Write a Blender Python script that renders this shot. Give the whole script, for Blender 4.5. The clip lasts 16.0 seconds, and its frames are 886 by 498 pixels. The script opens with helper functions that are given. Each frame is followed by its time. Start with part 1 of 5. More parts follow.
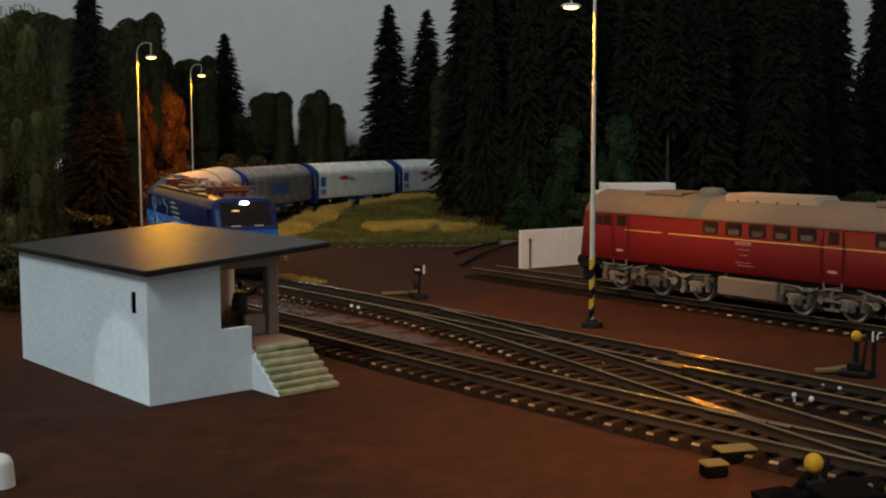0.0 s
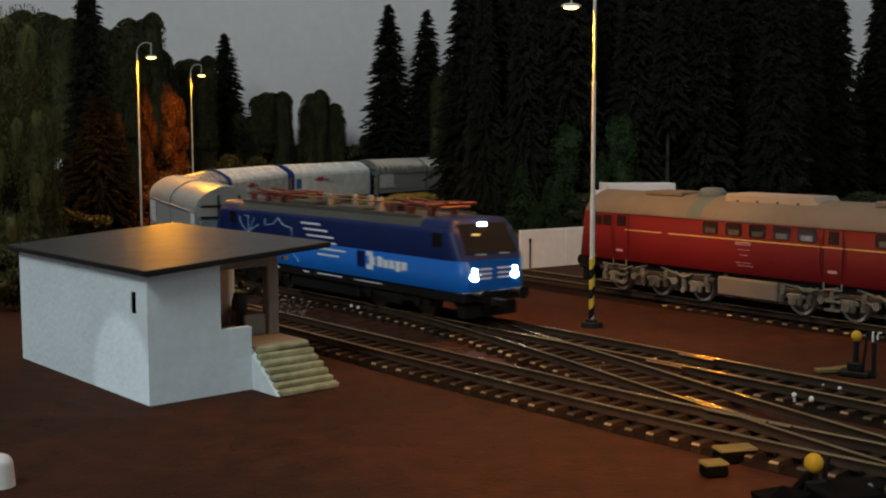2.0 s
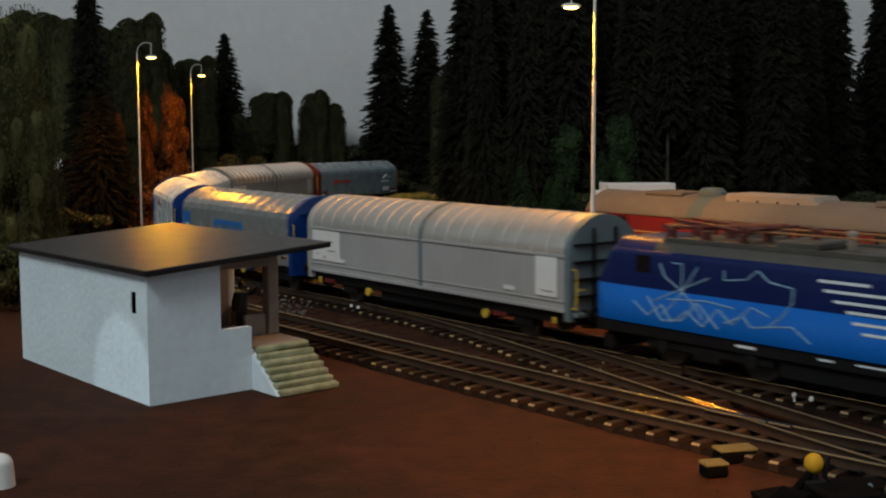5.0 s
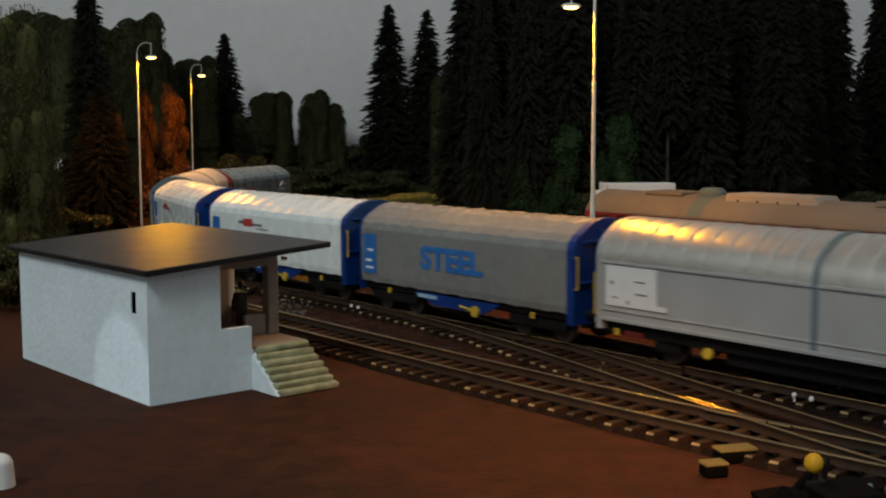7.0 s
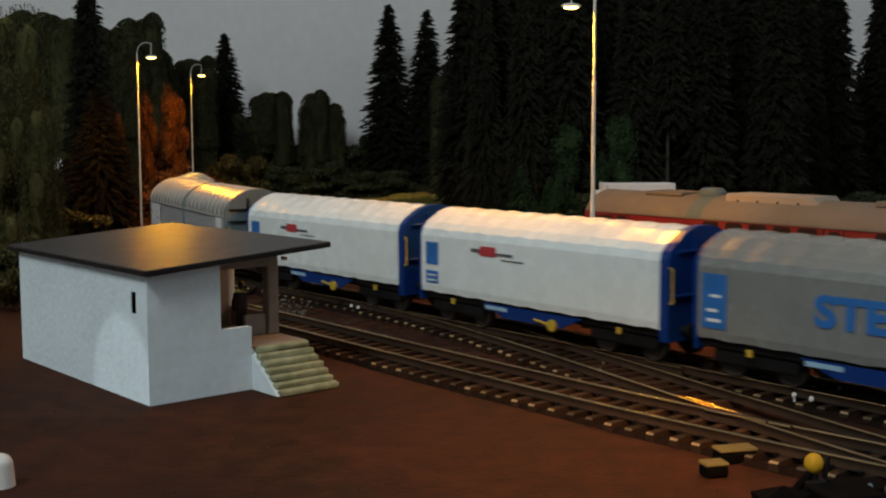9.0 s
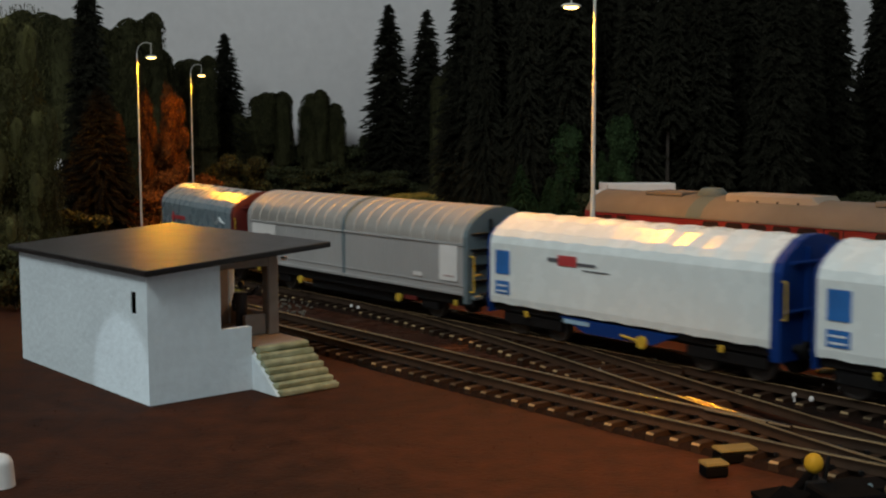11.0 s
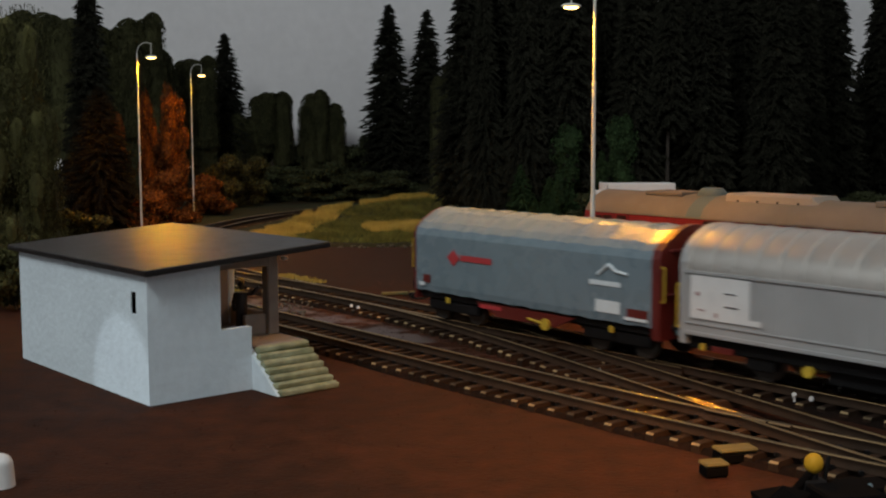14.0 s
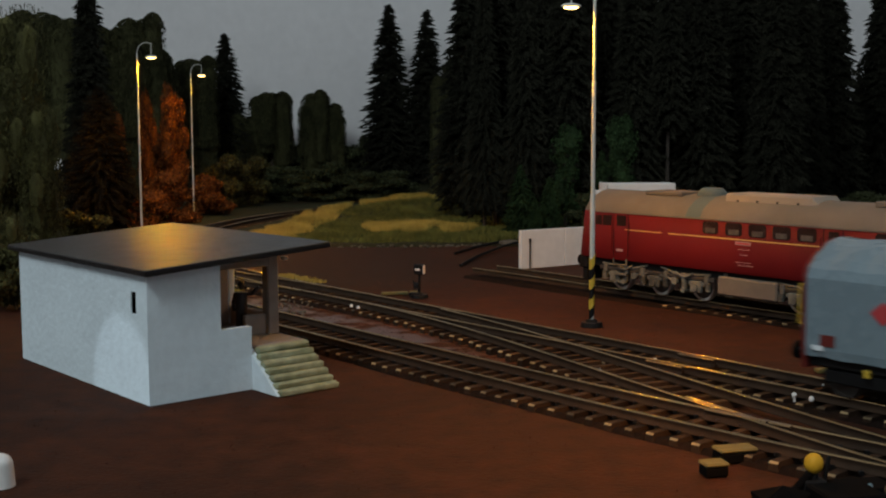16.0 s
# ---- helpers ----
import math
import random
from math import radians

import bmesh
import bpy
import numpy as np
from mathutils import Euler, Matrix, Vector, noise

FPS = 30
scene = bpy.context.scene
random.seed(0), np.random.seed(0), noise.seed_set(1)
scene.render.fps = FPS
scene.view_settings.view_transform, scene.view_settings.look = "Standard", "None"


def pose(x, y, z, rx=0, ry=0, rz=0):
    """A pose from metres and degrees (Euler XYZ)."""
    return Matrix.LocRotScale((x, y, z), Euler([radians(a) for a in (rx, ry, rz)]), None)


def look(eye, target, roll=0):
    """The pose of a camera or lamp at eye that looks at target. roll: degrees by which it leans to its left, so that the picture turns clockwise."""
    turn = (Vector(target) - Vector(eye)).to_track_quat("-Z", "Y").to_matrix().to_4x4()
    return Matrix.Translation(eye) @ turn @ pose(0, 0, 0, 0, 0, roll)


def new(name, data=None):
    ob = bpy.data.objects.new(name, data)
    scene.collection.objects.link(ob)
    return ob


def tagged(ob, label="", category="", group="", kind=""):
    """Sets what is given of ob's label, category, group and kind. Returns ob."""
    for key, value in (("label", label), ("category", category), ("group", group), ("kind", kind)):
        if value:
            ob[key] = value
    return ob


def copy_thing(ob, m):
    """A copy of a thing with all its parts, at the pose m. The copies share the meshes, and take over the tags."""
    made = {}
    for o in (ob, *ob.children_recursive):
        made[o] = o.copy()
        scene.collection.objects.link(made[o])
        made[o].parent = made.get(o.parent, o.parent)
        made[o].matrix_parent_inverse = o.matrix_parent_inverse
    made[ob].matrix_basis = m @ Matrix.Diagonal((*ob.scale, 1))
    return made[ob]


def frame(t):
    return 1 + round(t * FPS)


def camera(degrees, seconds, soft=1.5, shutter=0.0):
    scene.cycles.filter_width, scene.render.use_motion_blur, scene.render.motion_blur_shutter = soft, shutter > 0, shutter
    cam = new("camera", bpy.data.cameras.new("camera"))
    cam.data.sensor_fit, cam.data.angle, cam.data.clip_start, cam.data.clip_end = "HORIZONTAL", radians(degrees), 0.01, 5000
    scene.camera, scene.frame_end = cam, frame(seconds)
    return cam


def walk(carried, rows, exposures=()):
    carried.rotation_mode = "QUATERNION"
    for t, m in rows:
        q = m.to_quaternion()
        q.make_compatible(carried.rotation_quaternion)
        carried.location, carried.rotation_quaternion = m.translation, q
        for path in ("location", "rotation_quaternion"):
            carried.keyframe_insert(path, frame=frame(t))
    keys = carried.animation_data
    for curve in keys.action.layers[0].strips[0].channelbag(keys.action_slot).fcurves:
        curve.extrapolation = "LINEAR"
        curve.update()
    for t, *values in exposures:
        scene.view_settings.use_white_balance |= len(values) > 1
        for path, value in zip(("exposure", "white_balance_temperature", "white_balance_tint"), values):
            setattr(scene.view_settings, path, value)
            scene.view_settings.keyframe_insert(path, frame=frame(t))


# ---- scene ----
cam = camera(2 * math.degrees(math.atan(784 / 2080.56)), 16.0, soft=2.1, shutter=0.7)
CAM = Matrix.Translation((0, 0, 0.07973)) @ pose(0, 0, 0, 90 - math.degrees(0.1008)) @ pose(0, 0, 0, 0, 0, -math.degrees(0.0023))
walk(cam, [(0.0, CAM), (16.0, CAM)],
     [(0.0, -0.12, 6500, 10), (3.2, -0.12, 6450, 10), (4.0, -0.15, 6200, 10), (6.5, -0.12, 6500, 10), (12.6, -0.12, 6480, 10), (14.0, -0.10, 6480, 14), (15.1, -0.10, 6480, 14), (15.5, -0.18, 5700, 8), (16.0, -0.18, 6200, 10)])

MM = 0.001

# ---- light ----
world = bpy.data.worlds.new("room_dark")
scene.world = world
world.use_nodes = True
world.node_tree.nodes["Background"].inputs[0].default_value = (0.55, 0.62, 0.75, 1)
world.node_tree.nodes["Background"].inputs[1].default_value = 0.02


def area_light(name, m, watts, size, color):
    data = bpy.data.lights.new(name, "AREA")
    data.energy, data.size, data.color = watts, size, color
    ob = new(name, data)
    ob.matrix_world = m
    return ob


def spot_light(name, eye, target, watts, color, degrees, blend=0.5, radius=0.002):
    data = bpy.data.lights.new(name, "SPOT")
    data.energy, data.color, data.spot_size, data.spot_blend, data.shadow_soft_size = watts, color, radians(degrees), blend, radius
    ob = new(name, data)
    ob.matrix_world = look(eye, target)
    return ob


area_light("room_ceiling_light", look((-0.56, -0.58, 1.18), (-0.05, 0.8, 0.0)), 11.9, 0.5, (0.905, 0.985, 0.97))
SODIUM = (1.0, 0.37, 0.008)
spot_light("booth_wall_spot", (-0.30, 0.20, 0.09), (-0.0965, 0.3485, 0.004), 0.42, (0.85, 0.95, 1.0), 9.0, 0.15)


# ---- materials ----
def material(name, color, rough=0.6, metal=0.0, vary=0.18, scale=250.0, bump=0.15, fine=6.0, second=None, patch=40.0,
             emit=0.0, rvar=0.12, island=0.0, randomise=0.0, spec=0.5, coat=0.0):
    m = bpy.data.materials.new(name)
    m.use_nodes = True
    nt = m.node_tree
    nd, ln = nt.nodes, nt.links
    bs = nd["Principled BSDF"]
    bs.inputs["Roughness"].default_value = rough
    bs.inputs["Metallic"].default_value = metal
    bs.inputs["Specular IOR Level"].default_value = spec
    bs.inputs["Coat Weight"].default_value = coat
    bs.inputs["Coat Roughness"].default_value = 0.28
    if emit:
        bs.inputs["Base Color"].default_value = (*color, 1)
        bs.inputs["Emission Color"].default_value = (*color, 1)
        bs.inputs["Emission Strength"].default_value = emit
        return m
    tc = nd.new("ShaderNodeTexCoord")
    n1 = nd.new("ShaderNodeTexNoise")
    n1.inputs["Scale"].default_value = scale
    n1.inputs["Detail"].default_value = 5
    ln.new(tc.outputs["Object"], n1.inputs["Vector"])
    n2 = nd.new("ShaderNodeTexNoise")
    n2.inputs["Scale"].default_value = patch
    n2.inputs["Detail"].default_value = 3
    ln.new(tc.outputs["Object"], n2.inputs["Vector"])
    other = second or tuple(c * 0.6 for c in color)
    mix = nd.new("ShaderNodeMix")
    mix.data_type = "RGBA"
    mix.inputs["A"].default_value = (*color, 1)
    mix.inputs["B"].default_value = (*other, 1)
    ramp = nd.new("ShaderNodeMapRange")
    ramp.inputs["From Min"].default_value, ramp.inputs["From Max"].default_value = 0.35, 0.7
    ramp.inputs["To Max"].default_value = 1.0 if second else min(1.0, vary * 3)
    ln.new(n2.outputs["Fac"], ramp.inputs["Value"])
    ln.new(ramp.outputs["Result"], mix.inputs["Factor"])
    hsv = nd.new("ShaderNodeHueSaturation")
    ln.new(mix.outputs["Result"], hsv.inputs["Color"])
    val = nd.new("ShaderNodeMapRange")
    val.inputs["From Min"].default_value, val.inputs["From Max"].default_value = 0.25, 0.75
    val.inputs["To Min"].default_value, val.inputs["To Max"].default_value = 1 - vary, 1 + vary
    ln.new(n1.outputs["Fac"], val.inputs["Value"])
    last = val.outputs["Result"]
    for amount, kind, socket in ((island, "ShaderNodeNewGeometry", "Random Per Island"), (randomise, "ShaderNodeObjectInfo", "Random")):
        if amount:
            src = nd.new(kind)
            mr = nd.new("ShaderNodeMapRange")
            mr.inputs["To Min"].default_value, mr.inputs["To Max"].default_value = 1 - amount, 1 + amount
            ln.new(src.outputs[socket], mr.inputs["Value"])
            mul = nd.new("ShaderNodeMath")
            mul.operation = "MULTIPLY"
            ln.new(last, mul.inputs[0])
            ln.new(mr.outputs["Result"], mul.inputs[1])
            last = mul.outputs[0]
    ln.new(last, hsv.inputs["Value"])
    ln.new(hsv.outputs["Color"], bs.inputs["Base Color"])
    rr = nd.new("ShaderNodeMapRange")
    rr.inputs["To Min"].default_value, rr.inputs["To Max"].default_value = max(0.03, rough - rvar), min(1, rough + rvar)
    ln.new(n1.outputs["Fac"], rr.inputs["Value"])
    ln.new(rr.outputs["Result"], bs.inputs["Roughness"])
    if bump:
        n3 = nd.new("ShaderNodeTexNoise")
        n3.inputs["Scale"].default_value = scale * fine
        n3.inputs["Detail"].default_value = 3
        ln.new(tc.outputs["Object"], n3.inputs["Vector"])
        bp = nd.new("ShaderNodeBump")
        bp.inputs["Strength"].default_value = bump
        bp.inputs["Distance"].default_value = 0.0004
        ln.new(n3.outputs["Fac"], bp.inputs["Height"])
        ln.new(bp.outputs["Normal"], bs.inputs["Normal"])
    return m


M = {}
M["wall"] = material("room_wall_paint", (0.82, 0.81, 0.82), 0.9, vary=0.03, scale=90, bump=0.25, fine=2)
M["room"] = material("room_dark_surface", (0.30, 0.28, 0.26), 0.9, vary=0.06, scale=20)
M["soil"] = material("red_brown_ash_ground", (0.052, 0.0163, 0.0069), 0.85, vary=0.5, scale=130, bump=0.9, fine=6, second=(0.030, 0.0107, 0.0056), patch=11, spec=0.12, coat=0.03)
M["moss"] = material("dark_mossy_ground", (0.020, 0.025, 0.011), 0.95, vary=0.3, scale=90, bump=0.7, second=(0.030, 0.024, 0.013), patch=12, spec=0.1)
M["plaster"] = material("white_rough_plaster", (0.72, 0.82, 0.87), 0.85, vary=0.05, scale=300, bump=0.55, fine=1.4, spec=0.2, second=(0.67, 0.76, 0.81), patch=45)
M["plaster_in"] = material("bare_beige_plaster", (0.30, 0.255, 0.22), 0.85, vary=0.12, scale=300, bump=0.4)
M["roofing"] = material("black_roofing_felt", (0.007, 0.0055, 0.005), 0.36, vary=0.25, scale=160, bump=0.5, fine=5, spec=0.42, rvar=0.06)
M["dark"] = material("matt_black_plastic", (0.007, 0.007, 0.0075), 0.6, vary=0.2, scale=300, spec=0.2)
M["steps"] = material("mossy_concrete_steps", (0.30, 0.32, 0.20), 0.9, vary=0.25, scale=350, second=(0.20, 0.225, 0.125), patch=160, bump=0.8)
M["rail"] = material("worn_steel_rail_head", (0.50, 0.34, 0.17), 0.17, 1.0, rvar=0.05, vary=0.25, scale=120, second=(0.30, 0.20, 0.10), patch=30, bump=0.05)
M["rail_web"] = material("rusty_brown_rail_web", (0.030, 0.018, 0.011), 0.85, vary=0.3, scale=160, second=(0.038, 0.023, 0.014), patch=40, bump=0.3, spec=0.15)
M["sleeper"] = material("brown_sleeper", (0.043, 0.022, 0.011), 0.85, vary=0.35, scale=500, bump=0.5, randomise=0.4, second=(0.026, 0.015, 0.009), patch=60, spec=0.15)
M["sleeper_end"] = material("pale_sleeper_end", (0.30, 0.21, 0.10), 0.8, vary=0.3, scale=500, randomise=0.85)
M["steel"] = material("painted_grey_mast", (0.62, 0.62, 0.57), 0.75, 0.0, spec=0.3, vary=0.10, scale=180, second=(0.54, 0.53, 0.47), patch=60)
M["yellow"] = material("signal_yellow_paint", (0.62, 0.42, 0.04), 0.5, vary=0.15, scale=300)
M["ball"] = material("orange_yellow_knob", (0.55, 0.33, 0.02), 0.6, vary=0.15, scale=300, spec=0.2)
M["ochre"] = material("ochre_wood_plate", (0.16, 0.125, 0.03), 0.75, vary=0.25, scale=300, second=(0.08, 0.075, 0.03), patch=160)
M["white"] = material("white_paint", (0.75, 0.74, 0.72), 0.6, vary=0.06, scale=200)
M["lampglow"] = material("sodium_lamp_glow", (1.0, 0.58, 0.16), emit=10.0)
M["headlight"] = material("white_headlight_glow", (0.93, 0.98, 1.0), emit=40.0)
M["cablight"] = material("amber_cab_glow", (1.0, 0.75, 0.25), emit=0.5)
M["glass"] = material("dark_window_glass", (0.012, 0.011, 0.010), 0.2, vary=0.1, scale=100, bump=0, spec=0.08)
M["glass_pale"] = material("pale_window_glass", (0.13, 0.115, 0.10), 0.2, vary=0.3, scale=150, bump=0, second=(0.045, 0.038, 0.034), patch=160)
M["pane"] = material("brownish_window_pane", (0.030, 0.017, 0.015), 0.25, vary=0.3, scale=150, bump=0, spec=0.15)
M["red"] = material("deep_red_paint", (0.124, 0.0050, 0.0068), 0.62, spec=0.2, vary=0.08, scale=90, second=(0.095, 0.004, 0.0055), patch=25, bump=0.05)
M["beige"] = material("grey_beige_roof_paint", (0.150, 0.130, 0.108), 0.75, spec=0.2, vary=0.1, scale=120, second=(0.118, 0.103, 0.086), patch=28, bump=0.1)
M["blueband"] = material("blue_grey_roof_paint", (0.070, 0.100, 0.106), 0.8, vary=0.1, scale=120)
M["frame"] = material("weathered_grey_bogie", (0.165, 0.165, 0.14), 0.6, vary=0.35, scale=260, second=(0.045, 0.043, 0.037), patch=90)
M["tyre"] = material("bright_wheel_tyre", (0.62, 0.61, 0.57), 0.35, 0.3, vary=0.1, scale=200)
M["wheel"] = material("dark_wheel_disc", (0.06, 0.055, 0.05), 0.5, 0.4, vary=0.2, scale=200)
M["tank"] = material("brown_grey_tank_paint", (0.17, 0.145, 0.115), 0.6, vary=0.15, scale=150, bump=0.2)
M["cream"] = material("cream_stripe_paint", (0.62, 0.44, 0.13), 0.5, vary=0.06, scale=200)
M["navy"] = material("dark_blue_paint", (0.003, 0.012, 0.080), 0.40, vary=0.08, scale=90, bump=0.03, spec=0.25)
M["azure"] = material("bright_blue_paint", (0.003, 0.115, 0.48), 0.38, vary=0.06, scale=90, bump=0.03, spec=0.3)
M["locoroof"] = material("dark_grey_loco_roof", (0.065, 0.06, 0.05), 0.55, vary=0.15, scale=150)
M["rust"] = material("red_brown_insulator", (0.13, 0.028, 0.020), 0.45, vary=0.25, scale=300)
M["copper"] = material("copper_bus_bar", (0.45, 0.24, 0.10), 0.35, 0.6, vary=0.2, scale=300)
M["letter"] = material("white_lettering", (0.72, 0.78, 0.80), 0.5, vary=0.05, scale=300)
M["paleblue"] = material("pale_blue_line_art", (0.30, 0.48, 0.62), 0.5, vary=0.1, scale=300)
M["tarp_white"] = material("white_tarpaulin", (0.79, 0.85, 0.84), 0.27, vary=0.05, scale=120, second=(0.73, 0.79, 0.78), patch=30, bump=0.12)
M["tarp_grey"] = material("grey_tarpaulin", (0.215, 0.222, 0.212), 0.27, vary=0.06, scale=120, second=(0.185, 0.19, 0.182), patch=30, bump=0.12)
M["tarp_blue"] = material("blue_grey_tarpaulin", (0.18, 0.24, 0.27), 0.28, vary=0.06, scale=120, second=(0.17, 0.225, 0.26), patch=30, bump=0.12)
M["blue_end"] = material("cobalt_wagon_paint", (0.004, 0.034, 0.185), 0.42, vary=0.1, scale=120, bump=0.05, spec=0.25)
M["red_end"] = material("oxide_red_wagon_paint", (0.13, 0.016, 0.012), 0.45, vary=0.15, scale=120)
M["silver"] = material("silver_sliding_wall", (0.44, 0.44, 0.435), 0.42, 0.2, vary=0.06, scale=100, second=(0.39, 0.39, 0.385), patch=25, bump=0.06)
M["silver_roof"] = material("pale_silver_roof", (0.64, 0.61, 0.56), 0.31, 0.8, vary=0.06, scale=100, bump=0.03, rvar=0.05)
M["rib"] = material("light_roof_rib", (0.64, 0.62, 0.58), 0.34, 0.5, vary=0.08, scale=200)
M["teal"] = material("grey_teal_end_paint", (0.13, 0.18, 0.20), 0.5, vary=0.15, scale=150)
M["bluepanel"] = material("blue_notice_panel", (0.02, 0.15, 0.46), 0.5, vary=0.12, scale=200)
M["redmark"] = material("red_marking", (0.48, 0.045, 0.05), 0.5, vary=0.1, scale=200)
M["greymark"] = material("grey_marking", (0.10, 0.10, 0.11), 0.6, vary=0.1, scale=200)
M["bark"] = material("grey_brown_bark", (0.046, 0.036, 0.027), 0.9, vary=0.4, scale=200, bump=0.8)
M["needle"] = material("dark_spruce_needles", (0.027, 0.0275, 0.0185), 0.85, vary=0.3, scale=60, island=0.35, bump=0, spec=0.1)
M["needle_brown"] = material("brownish_spruce_needles", (0.020, 0.016, 0.009), 0.85, vary=0.35, scale=60, island=0.5, bump=0, spec=0.1)
M["leaf_dark"] = material("dark_olive_leaves", (0.048, 0.049, 0.021), 0.85, vary=0.35, scale=60, island=0.5, bump=0, spec=0.1)
M["leaf_olive"] = material("olive_leaves", (0.060, 0.058, 0.018), 0.8, vary=0.35, scale=60, island=0.6, bump=0, spec=0.2)
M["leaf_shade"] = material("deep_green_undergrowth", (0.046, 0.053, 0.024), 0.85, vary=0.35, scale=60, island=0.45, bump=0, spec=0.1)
M["plate"] = material("pale_pink_plate_paint", (0.42, 0.27, 0.26), 0.5, vary=0.1, scale=200)
# Roof beige made lighter: light on the exhaust cover is in the colour.
M["cover"] = material("lightened_beige_paint", (0.27, 0.23, 0.185), 0.7, vary=0.1, scale=120)
# Kept near black: shade in the gaps between sleepers is in this colour.
M["bed"] = material("dark_brown_track_bed", (0.010, 0.0066, 0.005), 0.95, vary=0.4, scale=400, bump=0.9, second=(0.018, 0.009, 0.006), patch=60, spec=0.06)
M["leaf_green"] = material("fresh_green_leaves", (0.034, 0.062, 0.024), 0.85, vary=0.35, scale=60, island=0.5, bump=0, spec=0.1)
# The sodium lamps' orange light on the foliage is put into this colour.
M["leaf_rust"] = material("lamp_tinted_rust_leaves", (0.125, 0.045, 0.011), 0.8, vary=0.35, scale=60, island=0.6, bump=0, spec=0.1)
M["straw"] = material("straw_yellow_grass", (0.47, 0.35, 0.085), 0.9, vary=0.3, scale=30, island=0.4, bump=0, spec=0.1, second=(0.32, 0.26, 0.06), patch=14)
M["turf"] = material("olive_green_grass", (0.125, 0.13, 0.034), 0.9, vary=0.3, scale=30, island=0.5, bump=0, spec=0.1)
M["stone"] = material("pale_gravel", (0.15, 0.13, 0.10), 0.9, vary=0.3, scale=300, randomise=0.4)
M["grain"] = material("ash_grain", (0.085, 0.032, 0.018), 0.9, vary=0.3, scale=60, island=0.35, bump=0, spec=0.2)
M["void"] = material("black_opening", (0.003, 0.003, 0.003), 0.9, vary=0.1, bump=0, spec=0.0)


def darker_yard():
    """The ash beyond the main track is a darker, browner sort."""
    nt = M["soil"].node_tree
    nd, ln = nt.nodes, nt.links
    hsv = next(n for n in nd if n.type == "HUE_SAT")
    old = hsv.inputs["Color"].links[0].from_socket
    tc = next(n for n in nd if n.type == "TEX_COORD")
    warp = nd.new("ShaderNodeTexNoise")
    warp.inputs["Scale"].default_value = 25
    ln.new(tc.outputs["Object"], warp.inputs["Vector"])
    xyz = nd.new("ShaderNodeSeparateXYZ")
    ln.new(tc.outputs["Object"], xyz.inputs[0])
    shift = nd.new("ShaderNodeMath")
    shift.operation = "MULTIPLY_ADD"
    shift.inputs[1].default_value = 0.05
    ln.new(warp.outputs["Fac"], shift.inputs[0])
    ln.new(xyz.outputs["Y"], shift.inputs[2])
    far = nd.new("ShaderNodeMapRange")
    far.inputs["From Min"].default_value, far.inputs["From Max"].default_value = 0.59, 0.66
    ln.new(shift.outputs[0], far.inputs["Value"])
    west = nd.new("ShaderNodeMapRange")
    west.inputs["From Min"].default_value, west.inputs["From Max"].default_value = 0.03, -0.02
    ln.new(xyz.outputs["X"], west.inputs["Value"])
    both = nd.new("ShaderNodeMath")
    both.operation = "MULTIPLY"
    ln.new(far.outputs["Result"], both.inputs[0])
    ln.new(west.outputs["Result"], both.inputs[1])
    mix = nd.new("ShaderNodeMix")
    mix.data_type = "RGBA"
    ln.new(both.outputs[0], mix.inputs["Factor"])
    ln.new(old, mix.inputs["A"])
    mix.inputs["B"].default_value = (0.030, 0.014, 0.009, 1)
    ln.new(mix.outputs["Result"], hsv.inputs["Color"])


def sealed_strip():
    """Between the two tracks by the booth the ash is sealed and shines where the seal is whole."""
    nt = M["soil"].node_tree
    nd, ln = nt.nodes, nt.links
    bs = nd["Principled BSDF"]
    tc = next(n for n in nd if n.type == "TEX_COORD")

    def along(axis, start):
        dot = nd.new("ShaderNodeVectorMath")
        dot.operation = "DOT_PRODUCT"
        dot.inputs[1].default_value = axis
        ln.new(tc.outputs["Object"], dot.inputs[0])
        sub = nd.new("ShaderNodeMath")
        sub.operation = "SUBTRACT"
        sub.inputs[1].default_value = start
        ln.new(dot.outputs["Value"], sub.inputs[0])
        return sub.outputs[0]

    def band(value, middle, half, soft):
        away = nd.new("ShaderNodeMath")
        away.operation = "SUBTRACT"
        away.inputs[1].default_value = middle
        ln.new(value, away.inputs[0])
        size = nd.new("ShaderNodeMath")
        size.operation = "ABSOLUTE"
        ln.new(away.outputs[0], size.inputs[0])
        fade = nd.new("ShaderNodeMapRange")
        fade.inputs["From Min"].default_value, fade.inputs["From Max"].default_value = half + soft, half
        ln.new(size.outputs[0], fade.inputs["Value"])
        return fade.outputs["Result"]

    d, n = (0.6236, -0.7817, 0.0), (0.7817, 0.6236, 0.0)
    strip = band(along(n, n[0] * -0.0219 + n[1] * 0.5074), -0.031, 0.010, 0.006)
    reach = band(along(d, d[0] * -0.0219 + d[1] * 0.5074), -0.01, 0.09, 0.04)
    worn = nd.new("ShaderNodeTexNoise")
    worn.inputs["Scale"].default_value = 70
    worn.inputs["Detail"].default_value = 4
    ln.new(tc.outputs["Object"], worn.inputs["Vector"])
    whole = nd.new("ShaderNodeMapRange")
    whole.inputs["From Min"].default_value, whole.inputs["From Max"].default_value = 0.42, 0.56
    whole.inputs["To Max"].default_value = 0.9
    ln.new(worn.outputs["Fac"], whole.inputs["Value"])
    last = whole.outputs["Result"]
    for other in (strip, reach):
        mul = nd.new("ShaderNodeMath")
        mul.operation = "MULTIPLY"
        ln.new(last, mul.inputs[0])
        ln.new(other, mul.inputs[1])
        last = mul.outputs[0]
    ln.new(last, bs.inputs["Coat Weight"])


